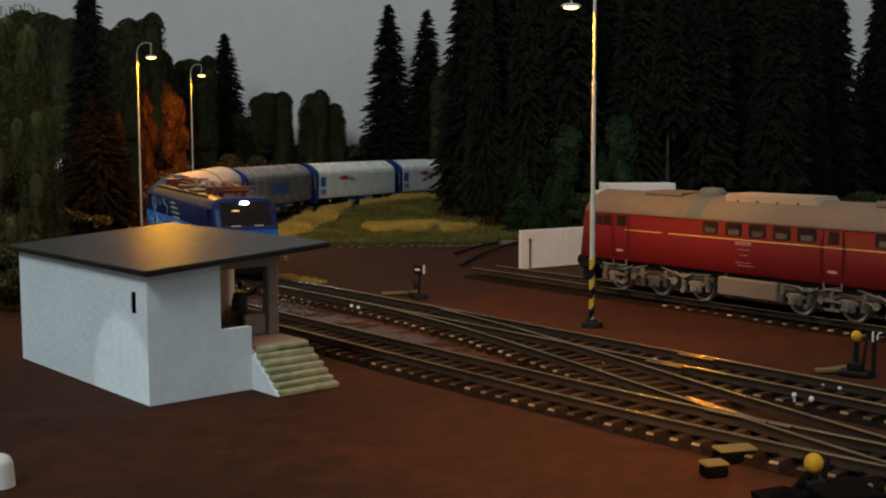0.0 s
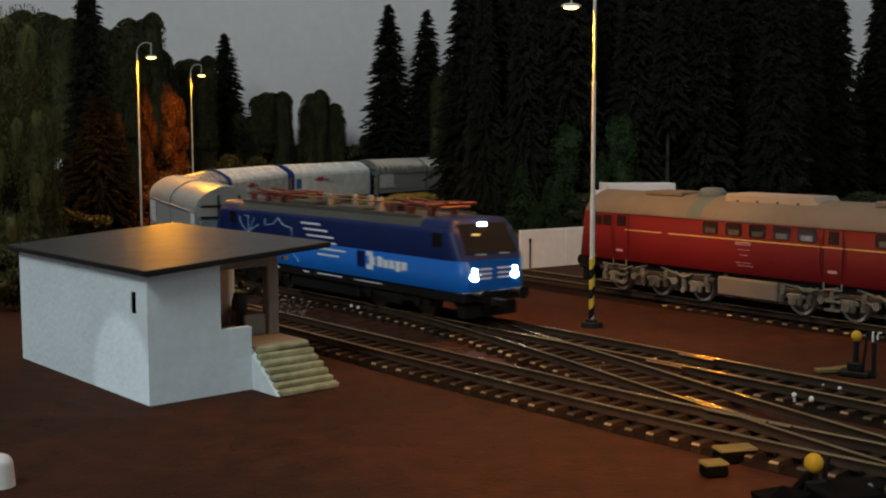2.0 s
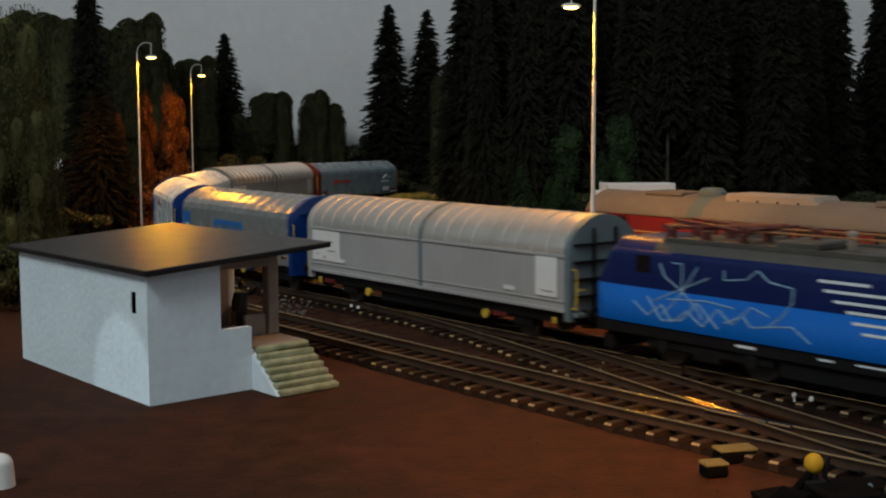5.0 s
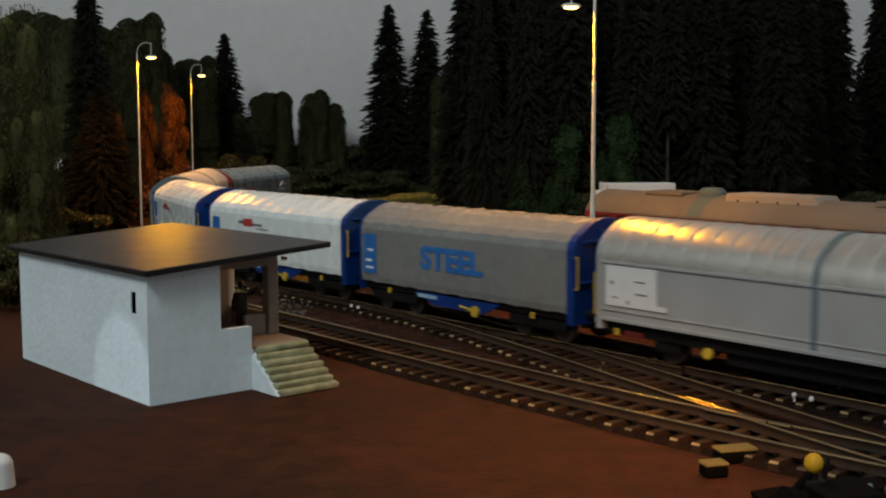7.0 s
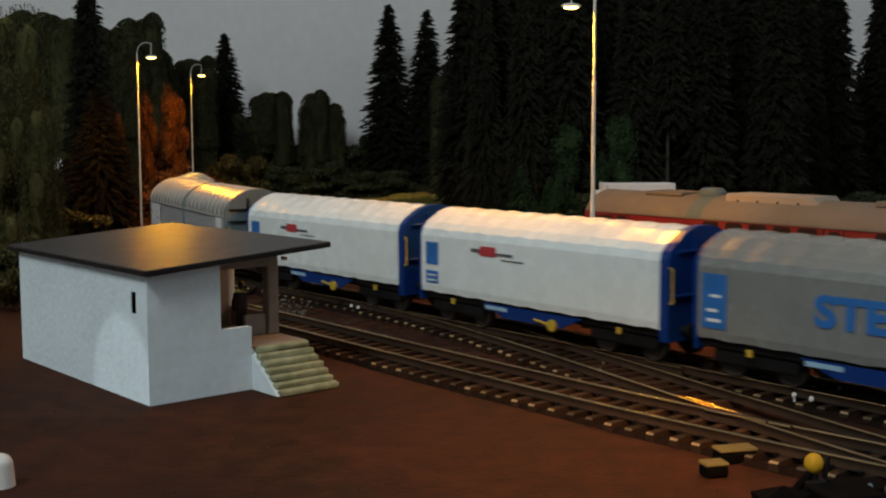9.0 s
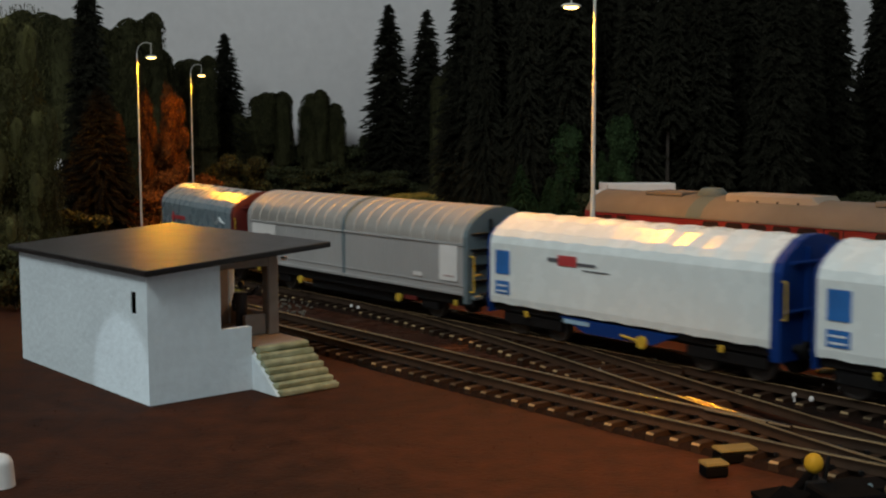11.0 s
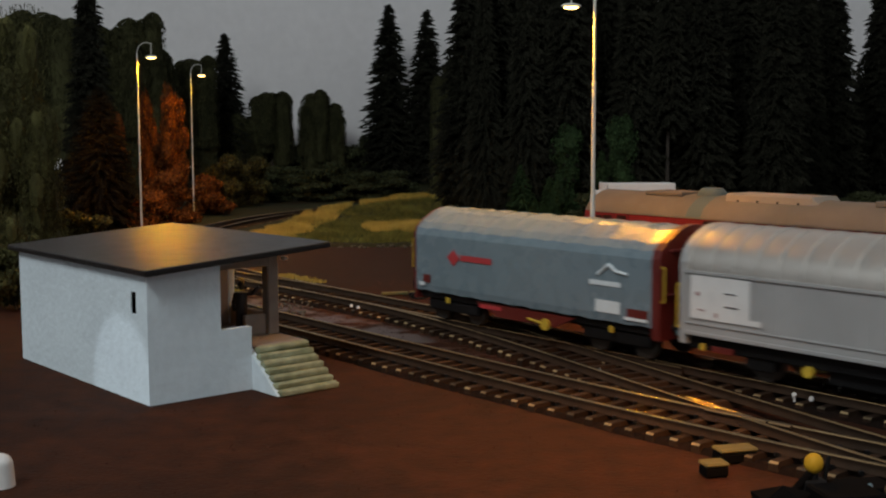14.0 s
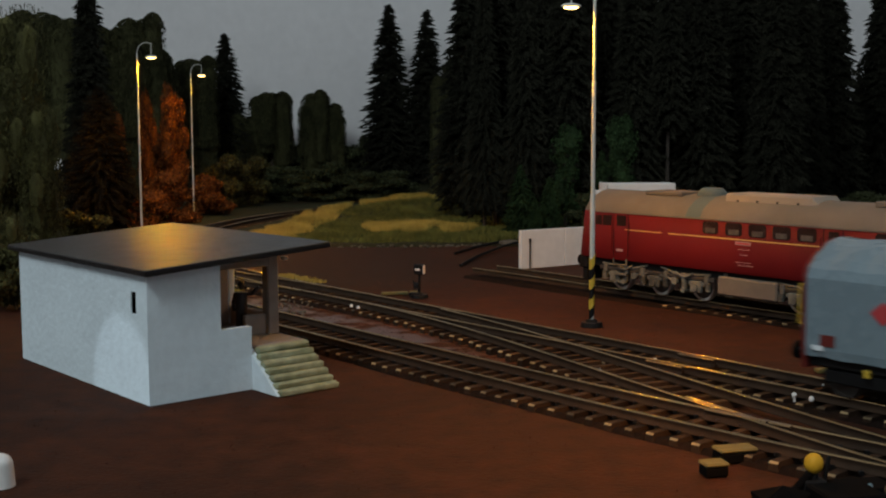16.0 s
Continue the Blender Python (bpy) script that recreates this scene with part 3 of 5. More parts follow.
    p = Vector((-85.34, 335.45)) + 46 * Vector((math.cos(0.7074), math.sin(0.7074))) + 25 * Vector((-math.sin(0.7074), math.cos(0.7074)))
    solid("figurine", bm, "doll", at(p.x, p.y, 13.0, -8), "small dark figurine with one raised arm on the porch", "figurine")


# ---- masts, signals, small yard things ----
def street_lamp(x, y, face, stripes, watts, label, slim=1.0, cone=172, blend=0.4, aim=None):
    t = thing("street_lamp", at(x, y, 0, face), label, "street lamp", "yard lamps")
    bm = B()
    rod(bm, (0, 0, 0), (0, 0, 2.0), 4.6, 4.2, 14)
    rod(bm, (0, 0, 2.0), (0, 0, 3.2), 2.4, 2.0, 12)
    part("base", bm, "dark", t, "round black foot")
    bm = B()
    rod(bm, (0, 0, 3), (0, 0, 53.5), 1.45 * slim, 1.35 * slim, 12)
    part("lower_tube", bm, "steel", t)
    bm = B()
    rod(bm, (0, 0, 53.2), (0, 0, 98), 1.15 * slim, 1.05 * slim, 12)
    rod(bm, (0, 0, 97.2), (0, 0, 99), 1.2 * slim, 1.2 * slim, 12)
    part("middle_tube", bm, "steel", t)
    bm = B()
    pts = [(0, 0, 98), (0, 0, 126), (0, 0, 131)]
    for i in range(1, 8):
        a = math.radians(90 * i / 7)
        pts.append((6.2 * (1 - math.cos(a)), 0, 131 + 7.0 * math.sin(a)))
    pts += [(9.5, 0, 137.4)]
    tube(bm, pts[:3], 0.8 * slim, 10)
    tube(bm, pts[2:], 0.55 * slim, 8)
    part("upper_tube", bm, "steel", t)
    bm = B()
    rings = []
    for u, w, h in ((5.6, 0.7, 0.6), (7, 1.6, 1.2), (9.5, 2.1, 1.6), (12.2, 1.7, 1.2), (13.2, 0.6, 0.5)):
        rings.append([(u, w * math.cos(a), 128.2 + max(0, h * math.sin(a))) for a in [math.pi * k / 6 for k in range(7)]])
    loft(bm, rings, close=True, smooth=True)
    part("lamp_housing", bm, "steel", t, "flat grey lamp housing")
    tube_link = B()
    tube(tube_link, [(9.5, 0, 137.4), (9.3, 0, 129.3)], 0.3, 6)
    part("hanger", tube_link, "steel", t)
    bm = B()
    geo = bmesh.ops.create_uvsphere(bm, u_segments=14, v_segments=8, radius=1)
    for v in geo["verts"]:
        v.co = Vector((9.4 + 3.1 * v.co.x, 1.75 * v.co.y, 127.9 + 0.75 * v.co.z))
    part("lamp_glass", bm, "lampglow", t, "glowing lamp glass")
    if stripes:
        z, k = 4.6, 0
        while z < 27.0:
            bm = B()
            seg = 12
            rings = []
            for zz in (z, z + 4.0):
                rings.append([(1.62 * slim * math.cos(2 * math.pi * i / seg), 1.62 * slim * math.sin(2 * math.pi * i / seg), zz + 1.5 * math.cos(2 * math.pi * i / seg + 2.6)) for i in range(seg)])
            loft(bm, rings, close=True, smooth=True)
            part("warning_band", bm, "dark" if k % 2 == 0 else "yellow", t, "black band" if k % 2 == 0 else "yellow band")
            z += 4.05
            k += 1
    m = t.matrix_basis @ Matrix.Translation((9.4 * MM, 0, 126.4 * MM))
    e = m.translation
    spot_light("sodium_lamp", e, Vector((aim[0] * MM, aim[1] * MM, 0)) if aim else e - Vector((0, 0, 0.1)), watts, SODIUM, cone, blend, 0.0025)
    return t


def dwarf_signal(x, y, turn, label):
    t = thing("dwarf_signal", at(x, y, 0, turn), label, "signal")
    bm = B()
    rod(bm, (0, 0, 0), (0, 0, 1.6), 4.4, 4.0, 12)
    box(bm, -4.8, 1.5, -1.5, 1.5, 0, 2.4, 0.3)
    part("base", bm, "dark", t)
    bm = B()
    rod(bm, (0, 0, 1.5), (0, 0, 11.5), 0.8, 0.7, 8)
    box(bm, -2.4, 0.4, -1.0, 1.0, 4.5, 7.5, 0.3)
    rod(bm, (-2.4, 0, 4), (-3.0, 0, 8.6), 0.5, 0.4, 6)
    part("post", bm, "dark", t)
    part("lantern", boxes([(-2.3, 2.3, -1.6, 1.6, 11.3, 16.2)], 0.4), "dark", t, "black lantern box")
    part("lens", boxes([(-1.5, 0.9, -1.95, -1.6, 13.2, 14.2)], 0.1), "white", t, "white signal bar")
    part("lens", boxes([(2.3, 2.6, -1.2, 1.2, 11.6, 15.6)], 0.1), "white", t, "white side lens")


def switch_stand(x, y, turn, ball_r, label, ballz=13.0):
    t = thing("switch_stand", at(x, y, 0, turn), label, "switch stand", "point levers")
    bm = boxes([(-5, 5, -3.2, 3.2, 0, 1.8), (-2.5, 2.5, -1.8, 1.8, 1.8, 4.5)], 0.4)
    part("base", bm, "dark", t)
    bm = B()
    rod(bm, (0, 0, 4), (0, 0, ballz - 1), 1.1, 0.9, 8)
    rod(bm, (2.2, 0, 1.8), (3.4, 0, ballz + 1.5), 0.55, 0.5, 6)
    part("lever", bm, "dark", t)
    bm = B()
    ball(bm, (0, 0, ballz), ball_r, 14, 1.1)
    part("weight", bm, "ball", t, "orange-yellow lever weight")
    return t


def small_things():
    street_lamp(60.3, 472.5, 180, True, 0.68, "tall grey lamp mast with black and yellow striped foot, lit", 0.74)
    street_lamp(-203, 790, 0, False, 0.85, "tall grey lamp mast among the trees, lit", 0.48)
    street_lamp(-223, 1051, 0, False, 0.42, "tall grey lamp mast near rust-coloured trees, lit", 0.46)
    # Unseen lamp, added and aimed for the orange pool of light on the ash.
    street_lamp(72, 172, 180, False, 1.45, "tall grey lamp mast added out of view beside the near tracks, lit", 1.0, 48, 1.0, (32, 300))
    dwarf_signal(-11.4, 557, -20, "small black dwarf signal beside yellow planks")
    s = switch_stand(133.9, 376, -35, 1.7, "black switch stand with orange-yellow weight beside the main track")
    part("target", boxes([(4.9, 5.4, -0.5, 0.5, 11.6, 15.0)], 0.15), "white", s, "white target bar")
    bm = B()
    tube(bm, [(7.4 + 0.9 * math.cos(a), 0, 13.4 + 1.5 * math.sin(a)) for a in [math.radians(60 + 40 * i) for i in range(5)]], 0.24)
    part("target", bm, "white", s, "white curved target mark")
    part("post", boxes([(5.0, 6.4, -0.6, 0.6, 0, 11.6)], 0.2), "dark", s)
    t = switch_stand(80, 248, 10, 2.1, "black switch stand with a yellow ball weight beside the near track", 7.9)
    bm = B()
    tube(bm, [(-9, -3, 1.2), (-4, 0, 2.4), (0, 0, 6.5)], 1.0, 8)
    part("arm", bm, "machine", t)
    bm = B()
    blob(bm, (-10, -6, 1.5), 7.5, 5.5, 4.2, 0.12)
    part("cover", bm, "machine", t, "rounded black cover")
    part("box", boxes([(4, 17, -6, 3, 0, 3.4)], 0.5), "machine", t, "black motor box")
    part("base_plate", boxes([(-9, 40, -26, 1.5, 0, 1.6), (-4, 9, -15, -4, 1.6, 5.0), (14, 34, -20, -8, 1.6, 4.6)], 0.5), "machine", t, "black base plate")
    bm = B()
    rod(bm, (8.4, -10, 2), (9.8, -6, 4.4), 0.7, 0.6, 8)
    part("pin", bm, "teal", t, "grey-blue pin")
    bm = B()
    ball(bm, (15, -6.5, 3.0), 1.9, 10, 0.8)
    part("cap", bm, "sleeper_end", t, "tan cap")
    for x, y, w, h, tn in ((-23.5, 567, 13, 3.0, 12), (-13.5, 570, 5.5, 3, 12), (128, 381, 11, 3, 8), (134.5, 385, 10, 2.4, 30)):
        p = thing("plank", at(x, y, 0, tn), "ochre painted plank lying beside the point lever", "plank", "ochre planks")
        part("board", boxes([(-w / 2, w / 2, -h / 2, h / 2, 0.1, 1.5)], 0.25), "ochre", p)
        part("board", boxes([(-w / 2 + 0.4, w / 2 - 0.6, h / 2 + 0.2, h / 2 + 1.5, 0.1, 1.2)], 0.2), "ochre", p)
    for x, y, w, dd, z in ((62.6, 265.8, 5.6, 4.4, 3.4), (70.4, 277.6, 9.6, 5.0, 3.6)):
        p = thing("point_motor_box", at(x, y, 0, 14), "dark point motor box with worn ochre lid", "motor box", "point motor boxes")
        part("body", boxes([(-w / 2, w / 2, -dd / 2, dd / 2, 0, z - 1.0)], 0.4), "machine", p)
        part("lid", boxes([(-w / 2 - 0.2, w / 2 + 0.2, -dd / 2 - 0.2, dd / 2 + 0.2, z - 1.0, z)], 0.4), "ochre", p, "worn ochre lid")
    for x, y in ((115.2, 349.8), (118.5, 345.1), (102.4, 336.9), (105.8, 331.8), (-40.5, 514.1), (-37.1, 509.0), (50.5, 373), (71.5, 391)):
        bm = B()
        small = x in (50.5, 71.5)
        rod(bm, (0, 0, 0), (0, 0, 1.5), 0.45, 0.45, 8)
        ball(bm, (0, 0, 1.9), 0.5 if small else 0.8, 10, 1.15)
        solid("marker_peg", bm, "white", at(x, y, 0.6), "small white marker peg standing beside the rails", "marker peg", "white marker pegs")
    bm = B()
    rod(bm, (0, 0, 0), (0, 0, 5), 3.2, 2.9, 14)
    ball(bm, (0, 0, 5), 2.9, 14, 0.9)
    solid("bollard", bm, "white", at(-99.9, 258.5), "short white rounded bollard", "bollard")
    # low white retaining wall and shed beyond the siding
    w = thing("retaining_wall", at(44.8, 671.1, 0, 32.7), "low white board wall beside the siding end", "wall")
    for i in range(2):
        part("panel", boxes([(i * 32.2 + 0.1, i * 32.2 + 32, 0, 2.6, 0, 22.3)], 0.25), "white", w)
    bm = B()
    rod(bm, (5.8, -0.9, 0.5), (5.8, -0.9, 16), 0.45, 0.4, 6)
    box(bm, 5.1, 6.5, -1.3, -0.5, 15, 17.6, 0.2)
    part("pipe", bm, "dark", w, "thin dark standpipe")
    s = thing("white_shed", at(97, 709, 0, 3), "white flat-topped shed wall behind the red engine", "shed")
    part("wall", boxes([(2.4, 44, 0, 16, 0, 47.3)], 0.4), "white", s)
    part("corner_post", boxes([(0, 1.9, -1, 15, 0, 47.7)], 0.3), "white", s)
    part("side_post", boxes([(-4.8, -0.4, -1, 6, 0, 43.4)], 0.3), "white", s)
    # cables on the ground
    for pts, r in (([(7.6, 750, 1), (21, 785, 1.4), (37, 812, 2), (56, 838, 2.5)], 0.9), ([(10, 683, 1), (15, 705, 1), (23, 735, 1.4), (40, 785, 2), (54, 814, 2.5)], 0.9)):
        bm = B()
        fine = []
        for i in range(len(pts) - 1):
            p0, p1, p2, p3 = [Vector(pts[min(max(i + k, 0), len(pts) - 1)]) for k in (-1, 0, 1, 2)]
            for j in range(6):
                u = j / 6
                fine.append(0.5 * (2 * p1 + (p2 - p0) * u + (2 * p0 - 5 * p1 + 4 * p2 - p3) * u * u + (3 * p1 - p0 - 3 * p2 + p3) * u ** 3))
        tube(bm, fine, r, 8)
        solid("cable", bm, "dark", at(0, 0), "thick black cable curving over the ground", "cable", "ground cables")
    bm = B()
    blob(bm, (0, 0, 2), 9, 3.4, 2.4, 0.12)
    solid("stone", bm, "stone", at(46, 812), "flat pale stone lying at the grass edge", "stone")
    bm = B()
    for _ in range(90):
        x = random.uniform(-120, 40)
        y = 806 + 14 * noise.noise(Vector((x / 40, 0, 3))) + random.uniform(-9, 5)
        r = random.uniform(0.5, 1.5)
        blob(bm, (x, y, r * 0.4), r, r, r * 0.7, 0.3)
    for _ in range(60):
        blob(bm, (random.uniform(-82, -58), random.uniform(495, 560), 0.6), random.uniform(0.4, 1.3), random.uniform(0.4, 1.2), 0.7, 0.3)
    solid("gravel", bm, "stone", at(0, 0), "scattered pale gravel at the grass edge", "gravel", kind="stuff")


def grit():
    """Loose ash grains on the yard."""
    bm = B()
    for _ in range(1500):
        x, y = random.uniform(-130, 130), random.uniform(235, 620)
        r = random.uniform(0.1, 0.3) * (1 + (y - 235) / 500)
        q = [Vector((x + r * math.cos(a), y + r * math.sin(a), 0.0)) for a in (0.2, 1.9, 3.4, 4.9)]
        top = bm.verts.new((x, y, 0.25 + r * 0.7))
        vs = [bm.verts.new(p) for p in q]
        for i in range(4):
            bm.faces.new((vs[i], vs[(i + 1) % 4], top))
    solid("ash_grains", bm, "grain", at(0, 0), "scattered dark and rusty ash grains on the yard ground", "gravel", kind="stuff")


# ---- rolling stock: x forward, y to the left, z up from the rail tops ----
def wheel(parent, x, y, r, bright=False):
    s = 1 if y > 0 else -1
    bm = B()
    rod(bm, (0, -1.1, 0), (0, 1.1, 0), r * 0.86, r * 0.86, 20)
    rod(bm, (0, s * 1.0, 0), (0, s * 1.7, 0), r * 0.35, r * 0.3, 12)
    w = part("wheel", bm, "wheel", parent, m=pose(x * MM, y * MM, r * MM))
    bm = B()
    ring = []
    for i in range(25):
        a = 2 * math.pi * i / 24
        c, sn = math.cos(a), math.sin(a)
        ring.append([(c * r * k, yy, sn * r * k) for k, yy in ((0.84, -1.3), (1.0, -1.3), (1.0, 1.3), (0.84, 1.3))])
    loft(bm, ring, close=True, caps=False)
    part("tyre", bm, "tyre" if bright else "wheel", w, "bright steel tyre" if bright else "")
    return w


def buffers(t, x, z=12.0, mat="dark"):
    s = 1 if x > 0 else -1
    for y in (-10, 10):
        bm = B()
        rod(bm, (x - s * 7, y, z), (x - s * 2, y, z), 1.5, 1.3, 10)
        rod(bm, (x - s * 2, y, z), (x - s * 0.8, y, z), 0.9, 0.9, 8)
        rod(bm, (x - s * 0.8, y, z), (x, y, z), 2.7, 2.6, 14)
        part("buffer", bm, mat, t)
    bm = boxes([(min(x, x - s * 8), max(x, x - s * 8), -1.6, 1.6, 6.5, 9.5), (min(x - s * 7, x - s * 8), max(x - s * 7, x - s * 8), -4, 4, 5.5, 10.5)], 0.3)
    part("coupler", bm, "dark", t)


def shell(prof, stations, smooth=True):
    """Loft a half profile [(half width, z)] mirrored over the stations [(x, width factor, height shift)], x may depend on z."""
    bm = B()
    rings = []
    for xf, wf, k in stations:
        pts = [(-w * wf, z) for w, z in prof] + [(w * wf, z) for w, z in reversed(prof) if w > 1e-6]
        rings.append([(xf(z) if callable(xf) else xf, y, z + (k if z > 34 else 0)) for y, z in pts])
    loft(bm, rings, smooth=smooth)
    return bm


def bars(parent, rows, mat, y, label, name="lettering"):
    """Flat painted bars on the side wall at y."""
    s = 0.14 if y > 0 else -0.14
    for x0, x1, z0, z1 in rows:
        part(name, boxes([(x0, x1, min(y, y + s), max(y, y + s), z0, z1)]), mat, parent, label)


def insulator(parent, x, y, z, h, mat):
    """A ribbed insulator as one turned body."""
    bm = B()
    rings = []
    n = 8
    for i in range(n + 1):
        r = 1.9 if i % 2 else 1.2
        rings.append([(x + r * math.cos(a), y + r * math.sin(a), z + h * i / n) for a in [2 * math.pi * k / 8 for k in range(8)]])
    loft(bm, rings, close=True, smooth=True)
    part("insulator", bm, mat, parent, "ribbed roof insulator")


def blue_engine():
    t = thing("electric_locomotive", at(0, 0), "two-tone blue electric locomotive with white headlights lit", "locomotive", "passing train")

    def nose(sign, k):
        def x(z):
            reach = 11.5 if z < 25 else 11.5 - (z - 25) * 0.62
            return sign * (88.8 + k * reach)
        return x

    ends = ((0.0, 1.0), (0.45, 0.985), (0.8, 0.94), (0.96, 0.86), (1.0, 0.76))
    st = [(nose(-1, k), w, 0) for k, w in reversed(ends)] + [(x, 1.0, 0) for x in (-60, -20, 20, 60)] + [(nose(1, k), w, 0) for k, w in ends]
    part("lower_body", shell([(16.9, 12.6), (17.2, 13.6), (17.2, 24.6)], st), "azure", t, "bright blue lower body")
    part("upper_body", shell([(17.2, 24.6), (17.2, 34.5), (16.6, 36.6)], st), "navy", t, "dark blue upper body")
    roof_prof = [(16.6, 36.6), (14.8, 39.2), (13.4, 40.0), (0.0, 40.2)]
    mid = [(x, 1.0, 0) for x in (-74, -40, 0, 40, 74)]
    part("roof", shell(roof_prof, mid), "locoroof", t, "dark grey roof")
    part("cab_roof", shell(roof_prof, [(74, 1.0, 0)] + [(nose(1, k), w, 0) for k, w in ends]), "navy", t, "dark blue cab roof")
    part("cab_roof", shell(roof_prof, [(nose(-1, k), w, 0) for k, w in reversed(ends)] + [(-74, 1.0, 0)]), "navy", t, "dark blue cab roof")
    for sgn in (1, -1):
        # windscreen follows the sloping face
        bm = B()
        rows = []
        for z in (27.0, 30, 33, 36, 38.3):
            row = []
            for y in (-14.2, -12.4, -6, 0, 6, 12.4, 14.2):
                k = 1.0 if abs(y) < 12 else 0.985 if abs(y) < 13 else 0.93
                row.append(bm.verts.new((nose(sgn, k)(z) + sgn * 0.22, y * (1 - 0.008 * (z - 27)), z)))
            rows.append(row)
        for a, b in zip(rows, rows[1:]):
            for i in range(6):
                bm.faces.new((a[i], a[i + 1], b[i + 1], b[i]))
        geo = bmesh.ops.extrude_face_region(bm, geom=bm.faces[:])
        for v in [g for g in geo["geom"] if isinstance(g, bmesh.types.BMVert)]:
            v.co.x -= sgn * 0.6
        w = part("windscreen", bm, "glass", t, "dark raked windscreen")
        part("wiper", boxes([(nose(sgn, 1)(27.4) + sgn * 0.3 - 0.2, nose(sgn, 1)(27.4) + sgn * 0.3 + 0.2, -8.5, -3.5, 26.6, 27.0), (nose(sgn, 1)(27.4) + sgn * 0.3 - 0.2, nose(sgn, 1)(27.4) + sgn * 0.3 + 0.2, 3.5, 8.5, 26.6, 27.0)]), "letter", w, "pale wiper")
        for y in (-10.4, 10.4):
            bm = B()
            rod(bm, (sgn * 98.8, y, 18.2), (sgn * 100.7, y, 18.2), 1.7, 1.5, 14)
            rod(bm, (sgn * 98.8, y, 20.9), (sgn * 100.6, y, 20.9), 0.9, 0.8, 10)
            part("headlight", bm, "headlight" if sgn > 0 else "glass", t, "glowing white headlight" if sgn > 0 else "unlit headlight")
            for z in (17.2, 19.0, 20.8):
                s = 1 if y > 0 else -1
                part("front_stripe", boxes([(min(sgn * 99.6, sgn * 100.6), max(sgn * 99.6, sgn * 100.6), min(y - s * 2.6, s * 1.8), max(y - s * 2.6, s * 1.8), z, z + 0.7)]), "letter", t, "white front stripe")
        bm = B()
        xx = nose(sgn, 1)(38.0)
        box(bm, min(xx, xx + sgn * 1.0), max(xx, xx + sgn * 1.0), -1.9, 1.9, 37.2, 38.7, 0.3)
        part("top_light", bm, "headlight" if sgn > 0 else "glass", t, "glowing white top light" if sgn > 0 else "unlit top light")
        buffers(t, sgn * 106.5, 11.5)
        part("bumper", boxes([(min(sgn * 95, sgn * 99.8), max(sgn * 95, sgn * 99.8), -15.6, 15.6, 8.4, 12.6), (min(sgn * 94, sgn * 98), max(sgn * 94, sgn * 98), -14, 14, 2.0, 7.4)], 0.5), "dark", t, "dark buffer beam and rail guard")
    part("cab_glow", boxes([(95.0, 95.3, -7.0, -3.5, 33.8, 34.6)]), "cablight", t, "small amber cab display")
    # roof gear
    part("roof_rail", boxes([(-72, 72, -14.4, -13.6, 39.6, 41.0), (-72, 72, 13.6, 14.4, 39.6, 41.0)]), "locoroof", t)
    for x in (-58, 58):
        bm = B()
        for y in (-6.2, 6.2):
            tube(bm, [(x - 20, y, 43.4), (x + 18, y * 0.6, 45.6)], 0.7)
            tube(bm, [(x - 18, y * 0.7, 45.8), (x + 14, y, 43.6)], 0.65)
        for dx in (-20, -6, 8, 18):
            tube(bm, [(x + dx, -7.5, 43.6), (x + dx, 7.5, 43.6)], 0.8)
        for dx in (14, 17):
            tube(bm, [(x + dx, -12, 45.0), (x + dx, 12, 45.0)], 0.55)
        part("pantograph", bm, "rust", t, "folded red-brown pantograph")
        for dx in (-18, -4, 10):
            for y in (-6, 6):
                insulator(t, x + dx, y, 39.9, 3.4, "rust")
    for x in (-28, -14, 2, 14, 30, 41):
        insulator(t, x, -4 + (x % 3) * 3, 39.9, 6.0, "cover" if x % 4 == 2 else "rust")
    part("roof_box", boxes([(-34, -20, -9, 9, 40, 42.4), (4, 24, -10, -2, 40, 41.8), (28, 38, 0, 9, 40, 42.6)], 0.5), "locoroof", t, "grey roof equipment box")
    bm = B()
    tube(bm, [(-64, 3, 44.2), (-10, 2, 45.0), (30, 4, 44.6), (64, 3, 44.2)], 0.4)
    tube(bm, [(-50, -5, 44.0), (48, -6, 44.4)], 0.35)
    part("bus_bar", bm, "copper", t, "copper roof conductor")
    # underframe and bogies
    part("underframe", boxes([(-97, 97, -16.2, 16.2, 8.4, 12.6), (-28, 28, -14.5, 14.5, 3.0, 8.4)], 0.5), "dark", t, "black underframe")
    for x in (-54, 54):
        bg = part("bogie", boxes([(x - 24, x + 24, -14.8, -12.6, 5.2, 9.2), (x - 24, x + 24, 12.6, 14.8, 5.2, 9.2), (x - 5, x + 5, -15.4, -12, 3.4, 8.0), (x - 5, x + 5, 12, 15.4, 3.4, 8.0)], 0.5), "dark", t, "black bogie frame")
        for dx in (-17, 17):
            for y in (-9, 9):
                wheel(bg, x + dx, y, 7.0)
            for y in (-15, 15):
                bm = B()
                rod(bm, (x + dx, y - 0.8, 6.6), (x + dx, y + 0.8, 6.6), 2.4, 2.2, 10)
                part("axle_box", bm, "dark", bg, "black axle box")
    for y in (-17.2, 17.2):
        f = 1 if y < 0 else -1

        def sbars(rows, *rest):
            bars(t, [(a + 4 * f, b + 4 * f, z0, z1) for a, b, z0, z1 in rows], *rest)

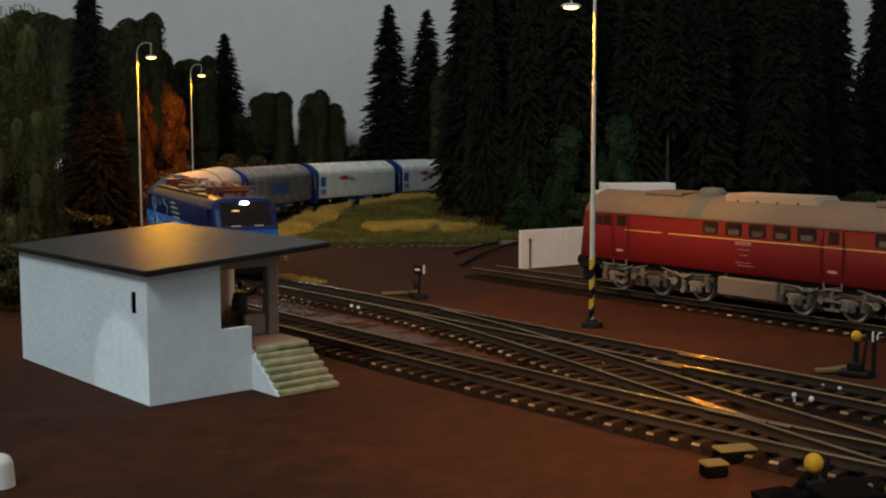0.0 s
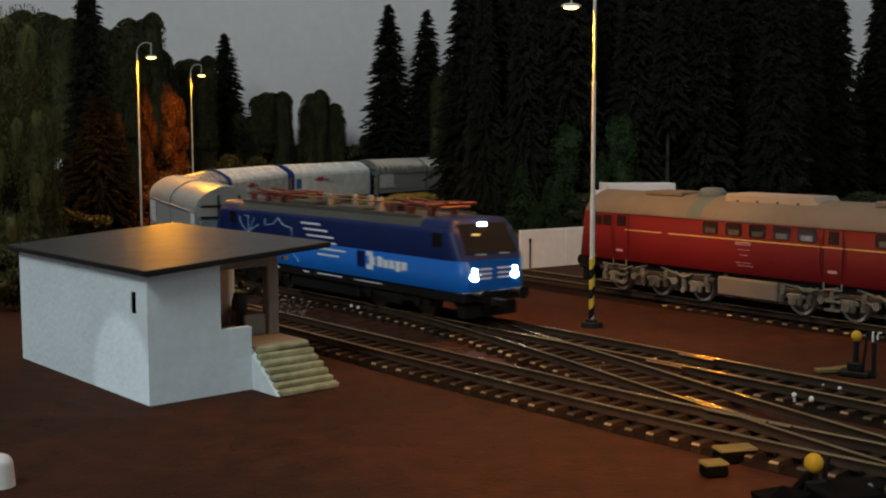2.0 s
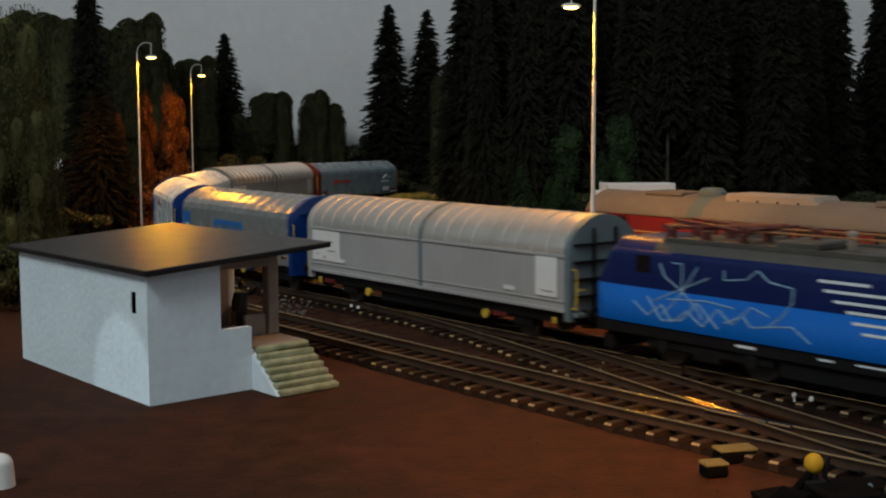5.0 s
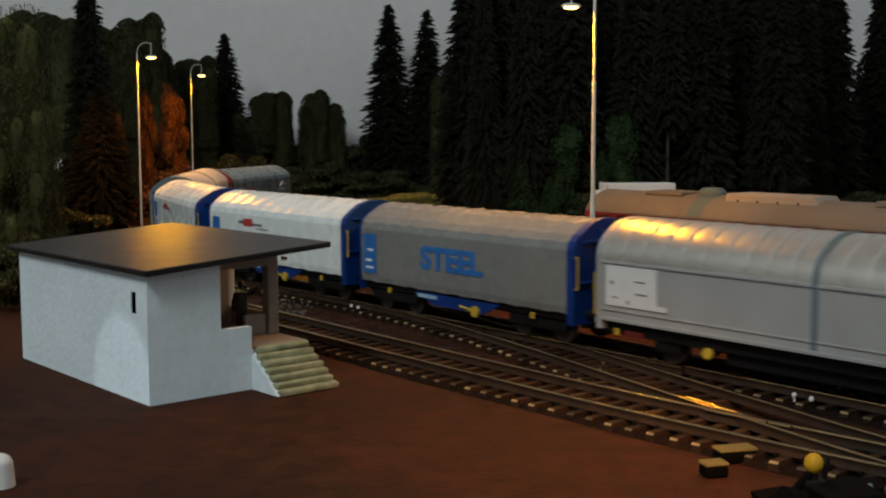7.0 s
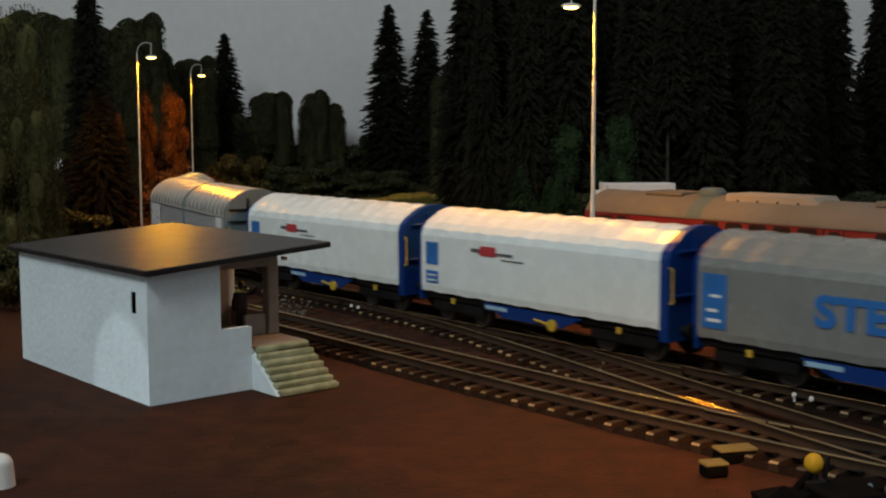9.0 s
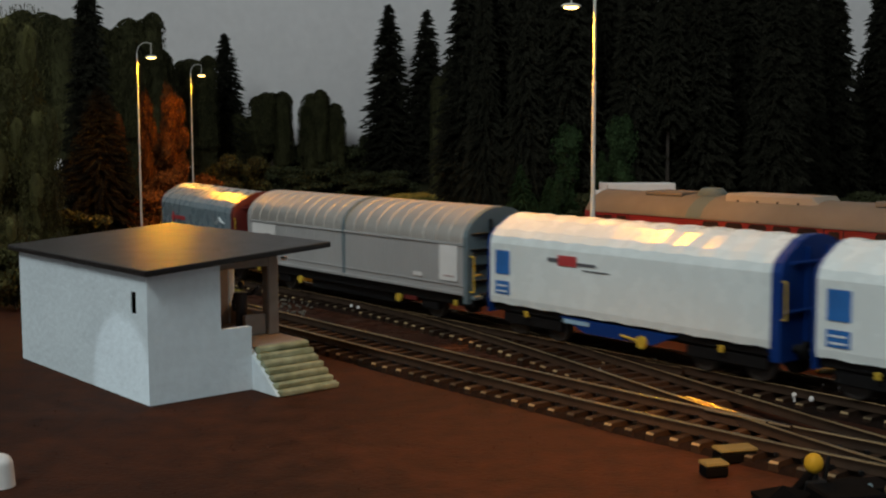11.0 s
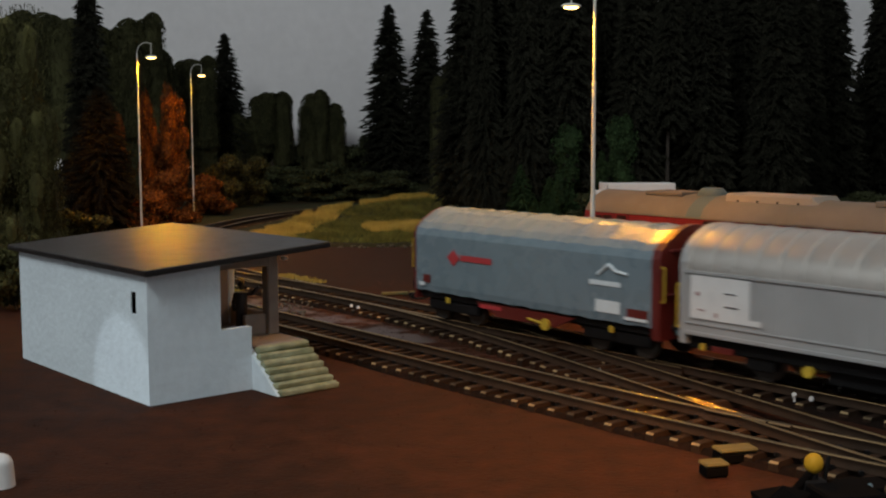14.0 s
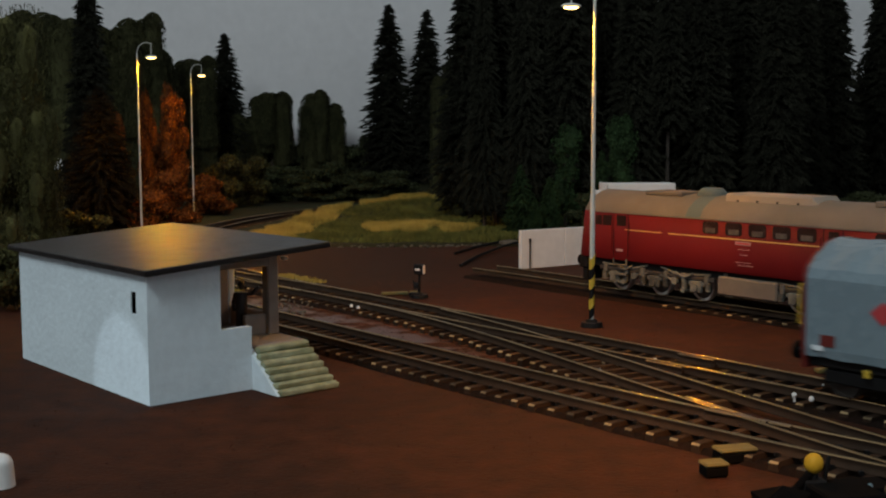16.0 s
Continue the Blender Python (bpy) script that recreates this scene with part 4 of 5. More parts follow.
        sbars([(f * a if f > 0 else -b, f * b if f > 0 else -a, z0, z1) for a, b, z0, z1 in ((-18, -2, 32.7, 33.5), (-16, 4, 30.1, 30.9), (-13, 9, 27.4, 28.2), (-9, 11, 24.9, 25.7), (-7, 18, 22.1, 22.9), (-4, 13, 19.5, 20.3))], "letter", y, "white unreadable text line")
        sbars([(27, 33, 17.0, 24.0) if f > 0 else (-33, -27, 17.0, 24.0)], "navy", y, "dark blue logo block")
        sbars([(34, 38.5, 16.6, 18.6), (36, 40, 18.6, 22.2), (34, 38.5, 22.2, 24.2)] if f > 0 else [(-38.5, -34, 16.6, 18.6), (-40, -36, 18.6, 22.2), (-38.5, -34, 22.2, 24.2)], "letter", y, "white logo block")
        sbars([(42 + 4.2 * i if f > 0 else -45.4 - 4.2 * i, 45.4 + 4.2 * i if f > 0 else -42 - 4.2 * i, 18.2 - (0.8 if i == 3 else 0), 21.6 + (1.0 if i == 0 else 0)) for i in range(5)], "letter", y, "white logo lettering block")
        # pale line drawing of a map
        ys = y + (0.1 if y > 0 else -0.1)
        for line in ([(-75, 33), (-73, 29), (-66, 25), (-60, 20), (-58, 17)], [(-60, 33), (-65, 26), (-70, 20), (-74, 17)], [(-56, 30), (-68, 25), (-77, 21)], [(-70, 33.5), (-66, 33.5), (-66, 24)], [(-50, 33), (-50, 30), (-42, 31), (-38, 34), (-34, 31), (-26, 30), (-26, 26), (-29, 22), (-34, 18), (-40, 17), (-43, 20), (-50, 17)], [(-34, 18), (-26, 19), (-20, 15)], [(-46, 22), (-57, 23), (-72, 22)], [(-86, 20), (-80, 16), (-74, 20), (-70, 15), (-64, 19), (-58, 15), (-52, 21), (-47, 17), (-40, 23), (-34, 21)], [(-80, 22), (-74, 15), (-66, 16), (-60, 22), (-52, 15)]):
            bm = B()
            tube(bm, [(f * (a + 4), ys, z) for a, z in line], 0.24, 4)
            part("drawn_line", bm, "paleblue", t, "pale blue drawn line on the side")
        sbars([(79, 85, 29.5, 35.0) if f > 0 else (-85, -79, 29.5, 35.0), (-85, -79, 29.5, 35.0) if f > 0 else (79, 85, 29.5, 35.0)], "glass", y, "dark cab side window", "side_window")
        sbars([(-46, -39, 10.4, 11.2), (-18, -13, 10.6, 11.2), (-6, 14, 10.8, 11.3), (24, 44, 10.8, 11.2)], "letter", y * 0.945, "small pale frame marking")
    return t


def tarp_wagon(label, tarp, ends, under, side_marks, rear_rail=False):
    t = thing("tarpaulin_wagon", at(0, 0), label, "freight wagon", "passing train")
    prof = [(16.3, 11.8), (16.7, 14), (16.8, 33.6), (15.9, 36.3), (13.4, 38.7), (7.4, 42.4), (3.2, 43.6), (0.0, 43.8)]
    st = []
    x = -62.0
    i = 0
    while x <= 62.01:
        st.append((x, 1.0, 0.24 if i % 2 == 0 else -0.22))
        x += 124 / 22
        i += 1
    bm = shell(prof, st, smooth=False)
    for v in bm.verts:
        if v.co.z < 12.5:
            v.co.z += 0.5 * math.sin(v.co.x * 0.9) * math.sin(v.co.x * 0.23)
    part("tarpaulin", bm, tarp, t, "ribbed stretched tarpaulin cover")
    for s in (-1, 1):
        p2 = [(w + 0.55, z + (0.5 if z > 30 else 0)) for w, z in prof]
        p2[0] = (17.0, 8.0)
        bm = shell(p2, [(61.8, 1, 0), (65.2, 1, 0)] if s > 0 else [(-63.0, 0.985, -0.5), (-61.9, 0.985, -0.5)], smooth=False)
        e = part("end_wall", bm, ends, t, "painted steel end wall")
        xe = 65.2 if s > 0 else -63.0
        rows = [(xe - 0.1, xe + 0.9, -13, 13, 36.0, 36.9), (xe - 0.1, xe + 0.9, -16, 16, 22.0, 22.9), (xe - 0.1, xe + 0.8, -5.5, -4.5, 12, 41), (xe - 0.1, xe + 0.8, 4.5, 5.5, 12, 41)]
        part("end_rib", boxes(rows if s > 0 else [(a - 0.8, b - 0.8, *r) for a, b, *r in rows], 0.15), ends, e)
        for y in (-16.6, 16.6) if s > 0 or rear_rail else ():
            bm = B()
            a = xe + s * 1.2
            tube(bm, [(xe, y, 31.5), (a, y, 31.5), (a, y, 20.5), (xe, y, 20.5)], 0.28)
            part("handrail", bm, "yellow", e, "yellow handrail")
        buffers(t, s * 69.2, 11.5)
    part("underframe", boxes([(-64, 64, -14.5, 14.5, 8.6, 11.6), (-64, 64, -3, 3, 5.5, 8.6)], 0.4), "dark", t, "dark underframe")
    for y in (-15.2, 15.2):
        bm = B()
        s = -1 if y < 0 else 1
        ring = [(-26, 10.4), (26, 10.4), (16, 6.0), (-14, 6.0)]
        loft(bm, [[(x, y - 0.5, z) for x, z in ring], [(x, y + 0.5, z) for x, z in ring]], close=True)
        part("side_truss", bm, under, t, "painted underframe truss")
        part("notice_plate", boxes([(-24, -12, min(y + s * 0.5, y + s * 0.8), max(y + s * 0.5, y + s * 0.8), 8.4, 9.8)]), "paleblue" if under == "blue_end" else "redmark", t, "pale notice plate")
        bm = B()
        rod(bm, (12, y + s * 0.6, 6.6), (12, y + s * 1.5, 6.6), 2.1, 2.1, 14)
        tube(bm, [(3, y + s, 7.6), (12, y + s, 6.6)], 0.5)
        part("brake_wheel", bm, "yellow", t, "yellow brake wheel")
        for x in (-43.2, 43.2):
            part("hook", boxes([(x - 0.8, x + 0.8, min(y, y + s), max(y, y + s), 7.8, 10)], 0.2), "yellow", t, "small yellow hook")
    for x in (-43, 43):
        bg = part("bogie", boxes([(x - 15, x + 15, -13.6, -12.0, 4.2, 8.2), (x - 15, x + 15, 12.0, 13.6, 4.2, 8.2), (x - 3, x + 3, -12, 12, 3.5, 8.4)], 0.4), "dark", t, "black bogie")
        for dx in (-10.3, 10.3):
            for y in (-9, 9):
                wheel(bg, x + dx, y, 5.3)
    for y in (-16.95, 16.95):
        side_marks(t, y, 1 if y < 0 else -1)
    return t


def flip(rows, f):
    return rows if f > 0 else [(-b, -a, z0, z1) for a, b, z0, z1 in rows]


def marks_white(t, y, f):
    bars(t, flip([(-58.5, -51, 22.5, 31.2), (-58.5, -51, 15.2, 20.0)], f), "bluepanel", y, "blue notice panel")
    bars(t, flip([(-57.5, -52, 16.0, 16.6), (-57.5, -52, 18.0, 18.6)], f), "letter", y * 1.008, "unreadable notice line")
    bars(t, flip([(-26, -17, 28.2, 31.8)], f), "redmark", y, "red logo block")
    bars(t, flip([(-31, -26, 29.2, 30.6), (-17, -8, 28.8, 29.8), (-14, -2, 27.2, 27.6)], f), "greymark", y, "grey logo bar")


def marks_steel(t, y, f):
    bars(t, flip([(-60, -51, 15.0, 31.6)], f), "bluepanel", y, "blue notice panel")
    bars(t, flip([(-58, -53, 17, 18), (-58, -54, 20, 21), (-57, -53, 24.5, 25.4)], f), "letter", y * 1.008, "unreadable notice line")
    m = pose(-2 * f * MM, (y + (0.1 if y > 0 else -0.1)) * MM, 20.6 * MM, 90, 0, 0 if f > 0 else 180) @ Matrix.Diagonal((1.22, 1, 1, 1))
    words("STEEL", 12.0, m, t, "bluepanel")


def marks_last(t, y, f):
    bm = B()
    yy = y + (0.1 if y > 0 else -0.1)
    ring = [(-42, 26), (-38.2, 29.2), (-34.5, 26), (-38.2, 22.8)]
    loft(bm, [[(f * x, yy - 0.1, z) for x, z in ring], [(f * x, yy + 0.1, z) for x, z in ring]], close=True)
    part("lettering", bm, "redmark", t, "red diamond mark")
    bars(t, flip([(-34, -16, 25.2, 27.4)], f), "redmark", y, "faded red lettering bar")
    bars(t, flip([(34, 48, 23.4, 25.0), (37, 48, 14.5, 18.6)], f), "letter", y, "white marking bar")
    bm = B()
    tube(bm, [(f * x, yy, z) for x, z in ((38, 27), (43, 30.6), (46, 28.6), (51, 28.0))], 0.6, 5)
    part("lettering", bm, "letter", t, "white swallow-like mark")
    bars(t, flip([(-57, -52.5, 15.0, 18.2), (51, 60, 14.0, 17.0)], f), "red_end", y, "red notice plate")
    bars(t, flip([(-59.5, -56, 13.6, 15.0), (50, 60, 13.2, 14.2)], f), "letter", y * 1.008, "white notice line")


def sliding_wagon(label):
    t = thing("sliding_wall_wagon", at(0, 0), label, "freight wagon", "passing train")
    L = 81.3
    side = [(16.3, 12.0), (16.8, 12.6), (16.8, 32.2)]
    roof = [(17.05, 31.6), (16.9, 34.2), (16.1, 36.8), (14.5, 39.1), (12.0, 41.3), (8.6, 43.4), (5.6, 44.6), (2.8, 45.2), (0.0, 45.4)]
    part("sliding_wall", shell(side, [(-L, 1, 0), (-0.6, 1, 0)], smooth=False), "silver", t, "silver-grey sliding wall")
    part("sliding_wall", shell(side, [(0.6, 1, 0), (L, 1, 0)], smooth=False), "silver", t, "silver-grey sliding wall")
    st = []
    for i in range(81):
        u = i / 80
        k = 0.5 - 0.5 * math.cos(2 * math.pi * (u * 20))
        st.append((-L + 1.2 + u * (2 * L - 2.4) if 0 < i < 80 else (-L if i == 0 else L), 1 + 0.004 * k - 0.002, 0.17 * k - 0.09))
    part("roof", shell(roof, st), "silver_roof", t, "pale silver curved roof")
    for i in range(21):
        x = -L + 1.2 + i * (2 * L - 2.4) / 20
        if abs(x) < 1:
            continue
        pr = [(w + 0.24, z + 0.22) for w, z in roof]
        part("roof_rib", shell(pr, [(x - 0.4, 1, 0), (x + 0.4, 1, 0)], smooth=False), "rib", t, "light roof rib")
    pr = [(w + 0.5, z + 0.4) for w, z in side[:2] + roof]
    part("centre_post", shell(pr, [(-0.8, 1, 0), (0.8, 1, 0)], smooth=False), "teal", t, "dark centre pillar")
    for y in (-17.0, 17.0):
        f = 1 if y < 0 else -1
        s = -0.5 if y < 0 else 0.5
        rows = [(-L, L, min(y, y + s), max(y, y + s), 31.0, 32.0), (-L, L, min(y, y + s), max(y, y + s), 12.0, 13.2), (-L, L, min(y, y + s * 0.6), max(y, y + s * 0.6), 15.4, 16.0)]
        part("side_rail", boxes(rows, 0.1), "silver", t)
        for i in range(27):
            x = -L + 3 + i * (2 * L - 6) / 26
            part("wall_rib", boxes([(x - 0.3, x + 0.3, min(y * 0.985, y - s * 0.18), max(y * 0.985, y - s * 0.18), 16.0, 31.0)]), "silver", t)
        yy = y + s * 0.5
        bars(t, flip([(-79, -57, 17.4, 30.6), (-57, -53, 17.4, 19.0), (67, 78, 17.0, 30.8), (50, 56, 17.2, 18.8)], f), "white", yy, "white notice panel")
        bars(t, flip([(-77, -75.4, 24.5, 25.6), (-69.6, -68.6, 18.4, 19.8), (-76, -73.4, 20.0, 20.4), (70, 76, 18.7, 19.1)], f), "plate", yy * 1.012, "small red notice mark")
        bars(t, flip([(-66, -62, 25.8, 26.2), (-66, -61, 21.8, 22.2)], f), "greymark", yy * 1.012, "unreadable notice line")
    for s in (-1, 1):
        pe = [(16.9, 9.0), (17.1, 31.6)] + [(w + 0.2, z + 0.1) for w, z in roof[1:]]
        st = [(s * (L - 0.2), 1, 0), (s * (L + 2.2), 1, 0)]
        e = part("end_wall", shell(pe, st if s > 0 else st[::-1], smooth=False), "teal" if s > 0 else "silver", t, "end wall with dark ribs")
        xa = s * (L + 2.2)
        part("end_rib", boxes([(min(xa, xa + s), max(xa, xa + s), -15, 15, z, z + 0.8) for z in (17, 23, 29, 35)] + [(min(xa, xa + s), max(xa, xa + s), y, y + 0.9, 12, 41) for y in (-6, 5)], 0.15), "dark", e)
        for y in (-15.5, 15.5):
            bm = B()
            tube(bm, [(xa, y, 27), (xa + s * 2.2, y, 27), (xa + s * 2.2, y, 13.5), (xa, y, 13.5)], 0.32)
            tube(bm, [(xa + s * 2.2, y, 20), (xa + s * 2.2, y * 0.75, 20)], 0.3)
            part("handrail", bm, "yellow", e, "yellow handrail")
        part("platform", boxes([(min(xa, s * 86), max(xa, s * 86), -15.5, 15.5, 10.5, 12.0)], 0.3), "teal", t)
        buffers(t, s * 88.8, 11.5)
    part("underframe", boxes([(-84, 84, -14.5, 14.5, 7.4, 11.9), (-34, 34, -12, 12, 3.2, 7.6)], 0.4), "dark", t, "dark underframe")
    for y in (-15.3, 15.3):
        s = -1 if y < 0 else 1
        for x in (38, -38):
            bm = B()
            rod(bm, (x, y - s * 0.4, 6.6), (x, y + s * 0.8, 6.6), 1.7, 1.7, 14)
            part("brake_wheel", bm, "yellow", t, "yellow brake wheel")
        for x0, x1, z0, z1 in ((-72, -64, 7.4, 9.2), (42, 50, 6.6, 8.2)):
            part("notice_plate", boxes([(x0, x1, min(y, y + s * 0.4), max(y, y + s * 0.4), z0, z1)]), "red_end", t, "rust-red plate")
        for x in (-75.2, 75.2):
            part("hook", boxes([(x - 0.8, x + 0.8, min(y, y + s), max(y, y + s), 7.4, 9.6)], 0.2), "yellow", t, "small yellow hook")
    for x in (-56, 56):
        for y in (-9, 9):
            wheel(t, x, y, 5.5)
        part("axle_guard", boxes([(x - 5, x + 5, -13.4, -12.2, 3.6, 8.4), (x - 5, x + 5, 12.2, 13.4, 3.6, 8.4)], 0.4), "dark", t)
    return t


def red_engine(m):
    t = thing("diesel_locomotive", m, "red diesel locomotive with beige roof standing on the siding", "locomotive")
    W = 16.8

    def end(sign, k):
        def x(z):
            lean = max(0, z - 27) * 0.30
            return sign * (86 + k * (12.5 - lean))
        return x

    ends = ((0.0, 1.0), (0.35, 0.985), (0.7, 0.93), (0.92, 0.82), (1.0, 0.68))
    st = [(end(-1, k), w, 0) for k, w in reversed(ends)] + [(x, 1, 0) for x in (-50, 0, 50)] + [(end(1, k), w, 0) for k, w in ends]
    part("body", shell([(W - 0.5, 14.6), (W, 15.6), (W, 36.6)], st), "red", t, "deep red painted body")
    roof = [(W, 36.6), (W - 0.3, 37.6), (14.6, 40.6), (11.0, 43.4), (6.4, 45.4), (0.0, 46.2)]
    st2 = [(end(-1, k), w, 0) for k, w in reversed(ends)] + [(-30.6, 1, 0)]
    part("roof", shell(roof, st2), "beige", t, "grey-beige arched roof")
    part("roof_band", shell([(w, z) for w, z in roof], [(-30.6, 1, 0), (-22.4, 1, 0)]), "blueband", t, "blue-grey roof section")
    part("roof", shell(roof, [(-22.4, 1, 0)] + [(x, 1, 0) for x in (0, 40)] + [(end(1, k), w, 0) for k, w in ends]), "beige", t, "grey-beige arched roof")
    for y in (-W, W):
        s = -0.3 if y < 0 else 0.3
        part("gutter", boxes([(-86, 86, min(y, y + s), max(y, y + s), 36.3, 36.9)]), "beige", t)
        ys = y + s * 0.5
        part("stripe", boxes([(-40, 86, min(y, ys), max(y, ys), 28.8, 29.2), (-66, -44, min(y, ys), max(y, ys), 28.8, 29.2)]), "cream", t, "thin cream stripe")
        for x0, x1 in ((-20.7, -12.4), (-8.6, 0.0), (3.4, 12.0), (15.2, 23.8), (27.0, 35.8), (61.3, 69.0)):
            bm = B()
            ring = []
            for ux, uz in ((0, 0), (1, 0), (1, 1), (0, 1)):
                for q in range(4):
                    a = math.radians(180 + 90 * (0, 1, 2, 3)[[(0, 0), (1, 0), (1, 1), (0, 1)].index((ux, uz))] + 30 * q)
                    cx, cz = x0 + 1.2 + ux * (x1 - x0 - 2.4), 31.6 + uz * (35.2 - 31.6 - 0.6)
                    ring.append((cx + 1.2 * math.cos(a), cz + 1.2 * math.sin(a)))
            loft(bm, [[(x, y - 0.05, z) for x, z in ring], [(x, y + s * 0.7, z) for x, z in ring]], close=True)
            w = part("window", bm, "pane", t, "dark rounded window")
            part("blind", boxes([(x0 + 1.6, x1 - 1.6, min(y, y + s * 0.95), max(y, y + s * 0.95), 30.8, 33.0)], 0.05), "glass_pale", w, "pale lower part of the window")
        bars(t, [(-80, -74.4, 30.4, 35.2), (-71, -65.4, 30.6, 35.4), (41.2, 45.8, 30.3, 35.2)], "pane", y, "dark cab window", "window")
        bars(t, [(-84.8, -80.6, 30.4, 35.0)], "pane", y * 0.995, "dark cab window", "window")
        for x in (38.8, 47.4, -73.0, -64.2):
            part("door_seam", boxes([(x, x + 0.3, min(y, ys), max(y, ys), 16.5, 36)]), "dark", t, "thin dark door joint")
        bm = B()
        for x in (37.8, 48.4, -74, -63.2):
            tube(bm, [(x, y + s * 1.6, 19), (x, y + s * 1.6, 33)], 0.22, 5)
        part("handrail", bm, "red", t, "slim red handrail")
        bars(t, [(-71, -67, 18.8, 19.9), (41.4, 45.4, 19.0, 20.1), (-3.2, 4.6, 26.8, 28.2)], "plate", ys, "small cream plate", "number_plate")
        bars(t, [(-2.8, 4.2, 27.2, 27.8)], "redmark", ys * 1.008, "plain bar on the plate")
        bars(t, [(-2, 4, 24.8, 25.0), (-1, 3, 22.6, 22.8), (-3, 5, 19.4, 19.6), (-2, 6, 18.2, 18.4)], "plate", y, "tiny unreadable text line")
        for x in (-69, 43.5):
            bm = B()
            tube(bm, [(x - 4, y * 0.99, 15.4), (x - 4, y * 0.99, 12.6), (x + 4, y * 0.99, 12.6), (x + 4, y * 0.99, 15.4)], 0.4)
            box(bm, x - 3.4, x + 3.4, y * 0.93, y * 0.99, 7.6, 8.4)
            box(bm, x - 3.4, x + 3.4, y * 0.93, y * 0.99, 4.2, 5.0)
            part("footstep", bm, "frame", t, "grey steel footsteps")
    # roof fittings
    bm = B()
    rod(bm, (-29.5, 0, 45.6), (-29.5, 0, 47.4), 6.6, 6.2, 20)
    rod(bm, (-29.5, 0, 47.4), (-29.5, 0, 49.0), 6.0, 4.6, 20)
    part("roof_dome", bm, "blueband", t, "round blue-grey roof fan")
    bm = B()
    ring = [(-9, 44.0), (-8.8, 46.9), (-8.0, 47.6), (8.0, 47.6), (8.8, 46.9), (9, 44.0)]
    loft(bm, [[(x, y * k, z) for y, z in ring] for x, k in ((-15, 1), (27.6, 1))], close=True)
    rings = [[(27.6, y, z) for y, z in ring], [(30.2, y * 0.92, 44 + (z - 44) * 0.3) for y, z in ring]]
    loft(bm, rings, close=True)
    v = part("exhaust_cover", bm, "cover", t, "raised beige exhaust cover")
    part("vent", boxes([(x, x + 0.9, -9.3, -8.3, 44.2, 45.0) for x in (-9, 1, 11, 21)]), "dark", v, "small dark vents")
    part("roof_hatch", boxes([(-62, -40, -8, 8, 44.9, 46.9)], 0.4), "beige", t, "flat beige roof hatch")
    part("roof_hatch", boxes([(55, 84, -8, 8, 44.9, 47.2)], 0.4), "beige", t, "flat beige roof hatch")
    for sgn in (-1, 1):
        bars_x = sgn * 97.6
        bm = B()
        for y in (-5.5, 5.5):
            box(bm, min(bars_x, bars_x - sgn * 1.6), max(bars_x, bars_x - sgn * 1.6), y - 4.6, y + 4.6, 30.0, 35.0, 0.5)
        part("windscreen", bm, "glass", t, "dark two-part windscreen")
        buffers(t, sgn * 101, 12)
        part("buffer_beam", boxes([(min(sgn * 92, sgn * 97), max(sgn * 92, sgn * 97), -15, 15, 9, 14.6), (min(sgn * 93, sgn * 96), max(sgn * 93, sgn * 96), -14, 14, 3, 9)], 0.5), "dark", t)
    part("underframe", boxes([(-90, 90, -14.5, 14.5, 10.5, 14.8)], 0.4), "dark", t, "dark underframe")
    tk = part("fuel_tank", boxes([(-13, 17.2, -16.2, 16.2, 4.6, 12.6)], 0.7), "tank", t, "brown-grey fuel tank")
    part("tank_cap", boxes([(-11, -8.6, -14.6, -12.6, 12.6, 14)], 0.2), "tank", tk)
    for c in (-49.45, 49.45):
        rows = []
        for y in (-14.4, 14.4):
            rows += [(c - 34, c + 34, y - 0.9, y + 0.9, 9.2, 11.2)]
        # The beams' dark colour stands for the shade under the body.
        bg = part("bogie", boxes(rows, 0.4), "wheel", t, "weathered bogie frame, darkened as the shaded gap under the body")
        for y in (-15.6, 15.6):
            s = -1 if y < 0 else 1
            for dx in (-30, -17, -7, 7, 17, 30):
                part("bracket", boxes([(c + dx - 1.1, c + dx + 1.1, min(y, y - s * 1.4), max(y, y - s * 1.4), 8.2, 12.0)], 0.3), "frame", bg, "grey frame bracket")
            for dx in (-18, 18):
                bm = B()
                tube(bm, [(c + dx - 5, y, 12.2), (c + dx - 1.5, y + s * 0.4, 10.6), (c + dx + 1.5, y + s * 0.4, 10.6), (c + dx + 5, y, 12.2)], 0.55)
                rod(bm, (c + dx, y, 4.6), (c + dx, y + s * 1.0, 4.6), 1.2, 1.2, 10)
                part("brake_hanger", bm, "frame", bg, "bent grey brake hanger")
        for dx in (-24.1, 0, 24.1):
            for y in (-8.8, 8.8):
                wheel(bg, c + dx, y, 6.1, bright=True)
            for y in (-14.6, 14.6):
                s = -1 if y < 0 else 1
                part("axle_box", boxes([(c + dx - 3.1, c + dx + 3.1, min(y - 1, y + 1), max(y - 1, y + 1), 4.0, 9.2), (c + dx - 4.6, c + dx + 4.6, y - 0.5, y + 0.5, 6.8, 8.8)], 0.5), "frame", bg, "grey axle box")
                bm = B()
                rod(bm, (c + dx, y, 6.1), (c + dx, y + s * 1.7, 6.1), 1.9, 1.6, 10)
                part("axle_cap", bm, "frame", bg)
                for sx in (-6.6, 6.6):
                    bm = B()
                    for k in range(4):
                        rod(bm, (c + dx + sx, y, 5.0 + k), (c + dx + sx, y, 5.6 + k), 1.4, 1.4, 8)
                    part("spring", bm, "frame", bg, "coil spring")
        for y in (-14.9, 14.9):
            bm = B()
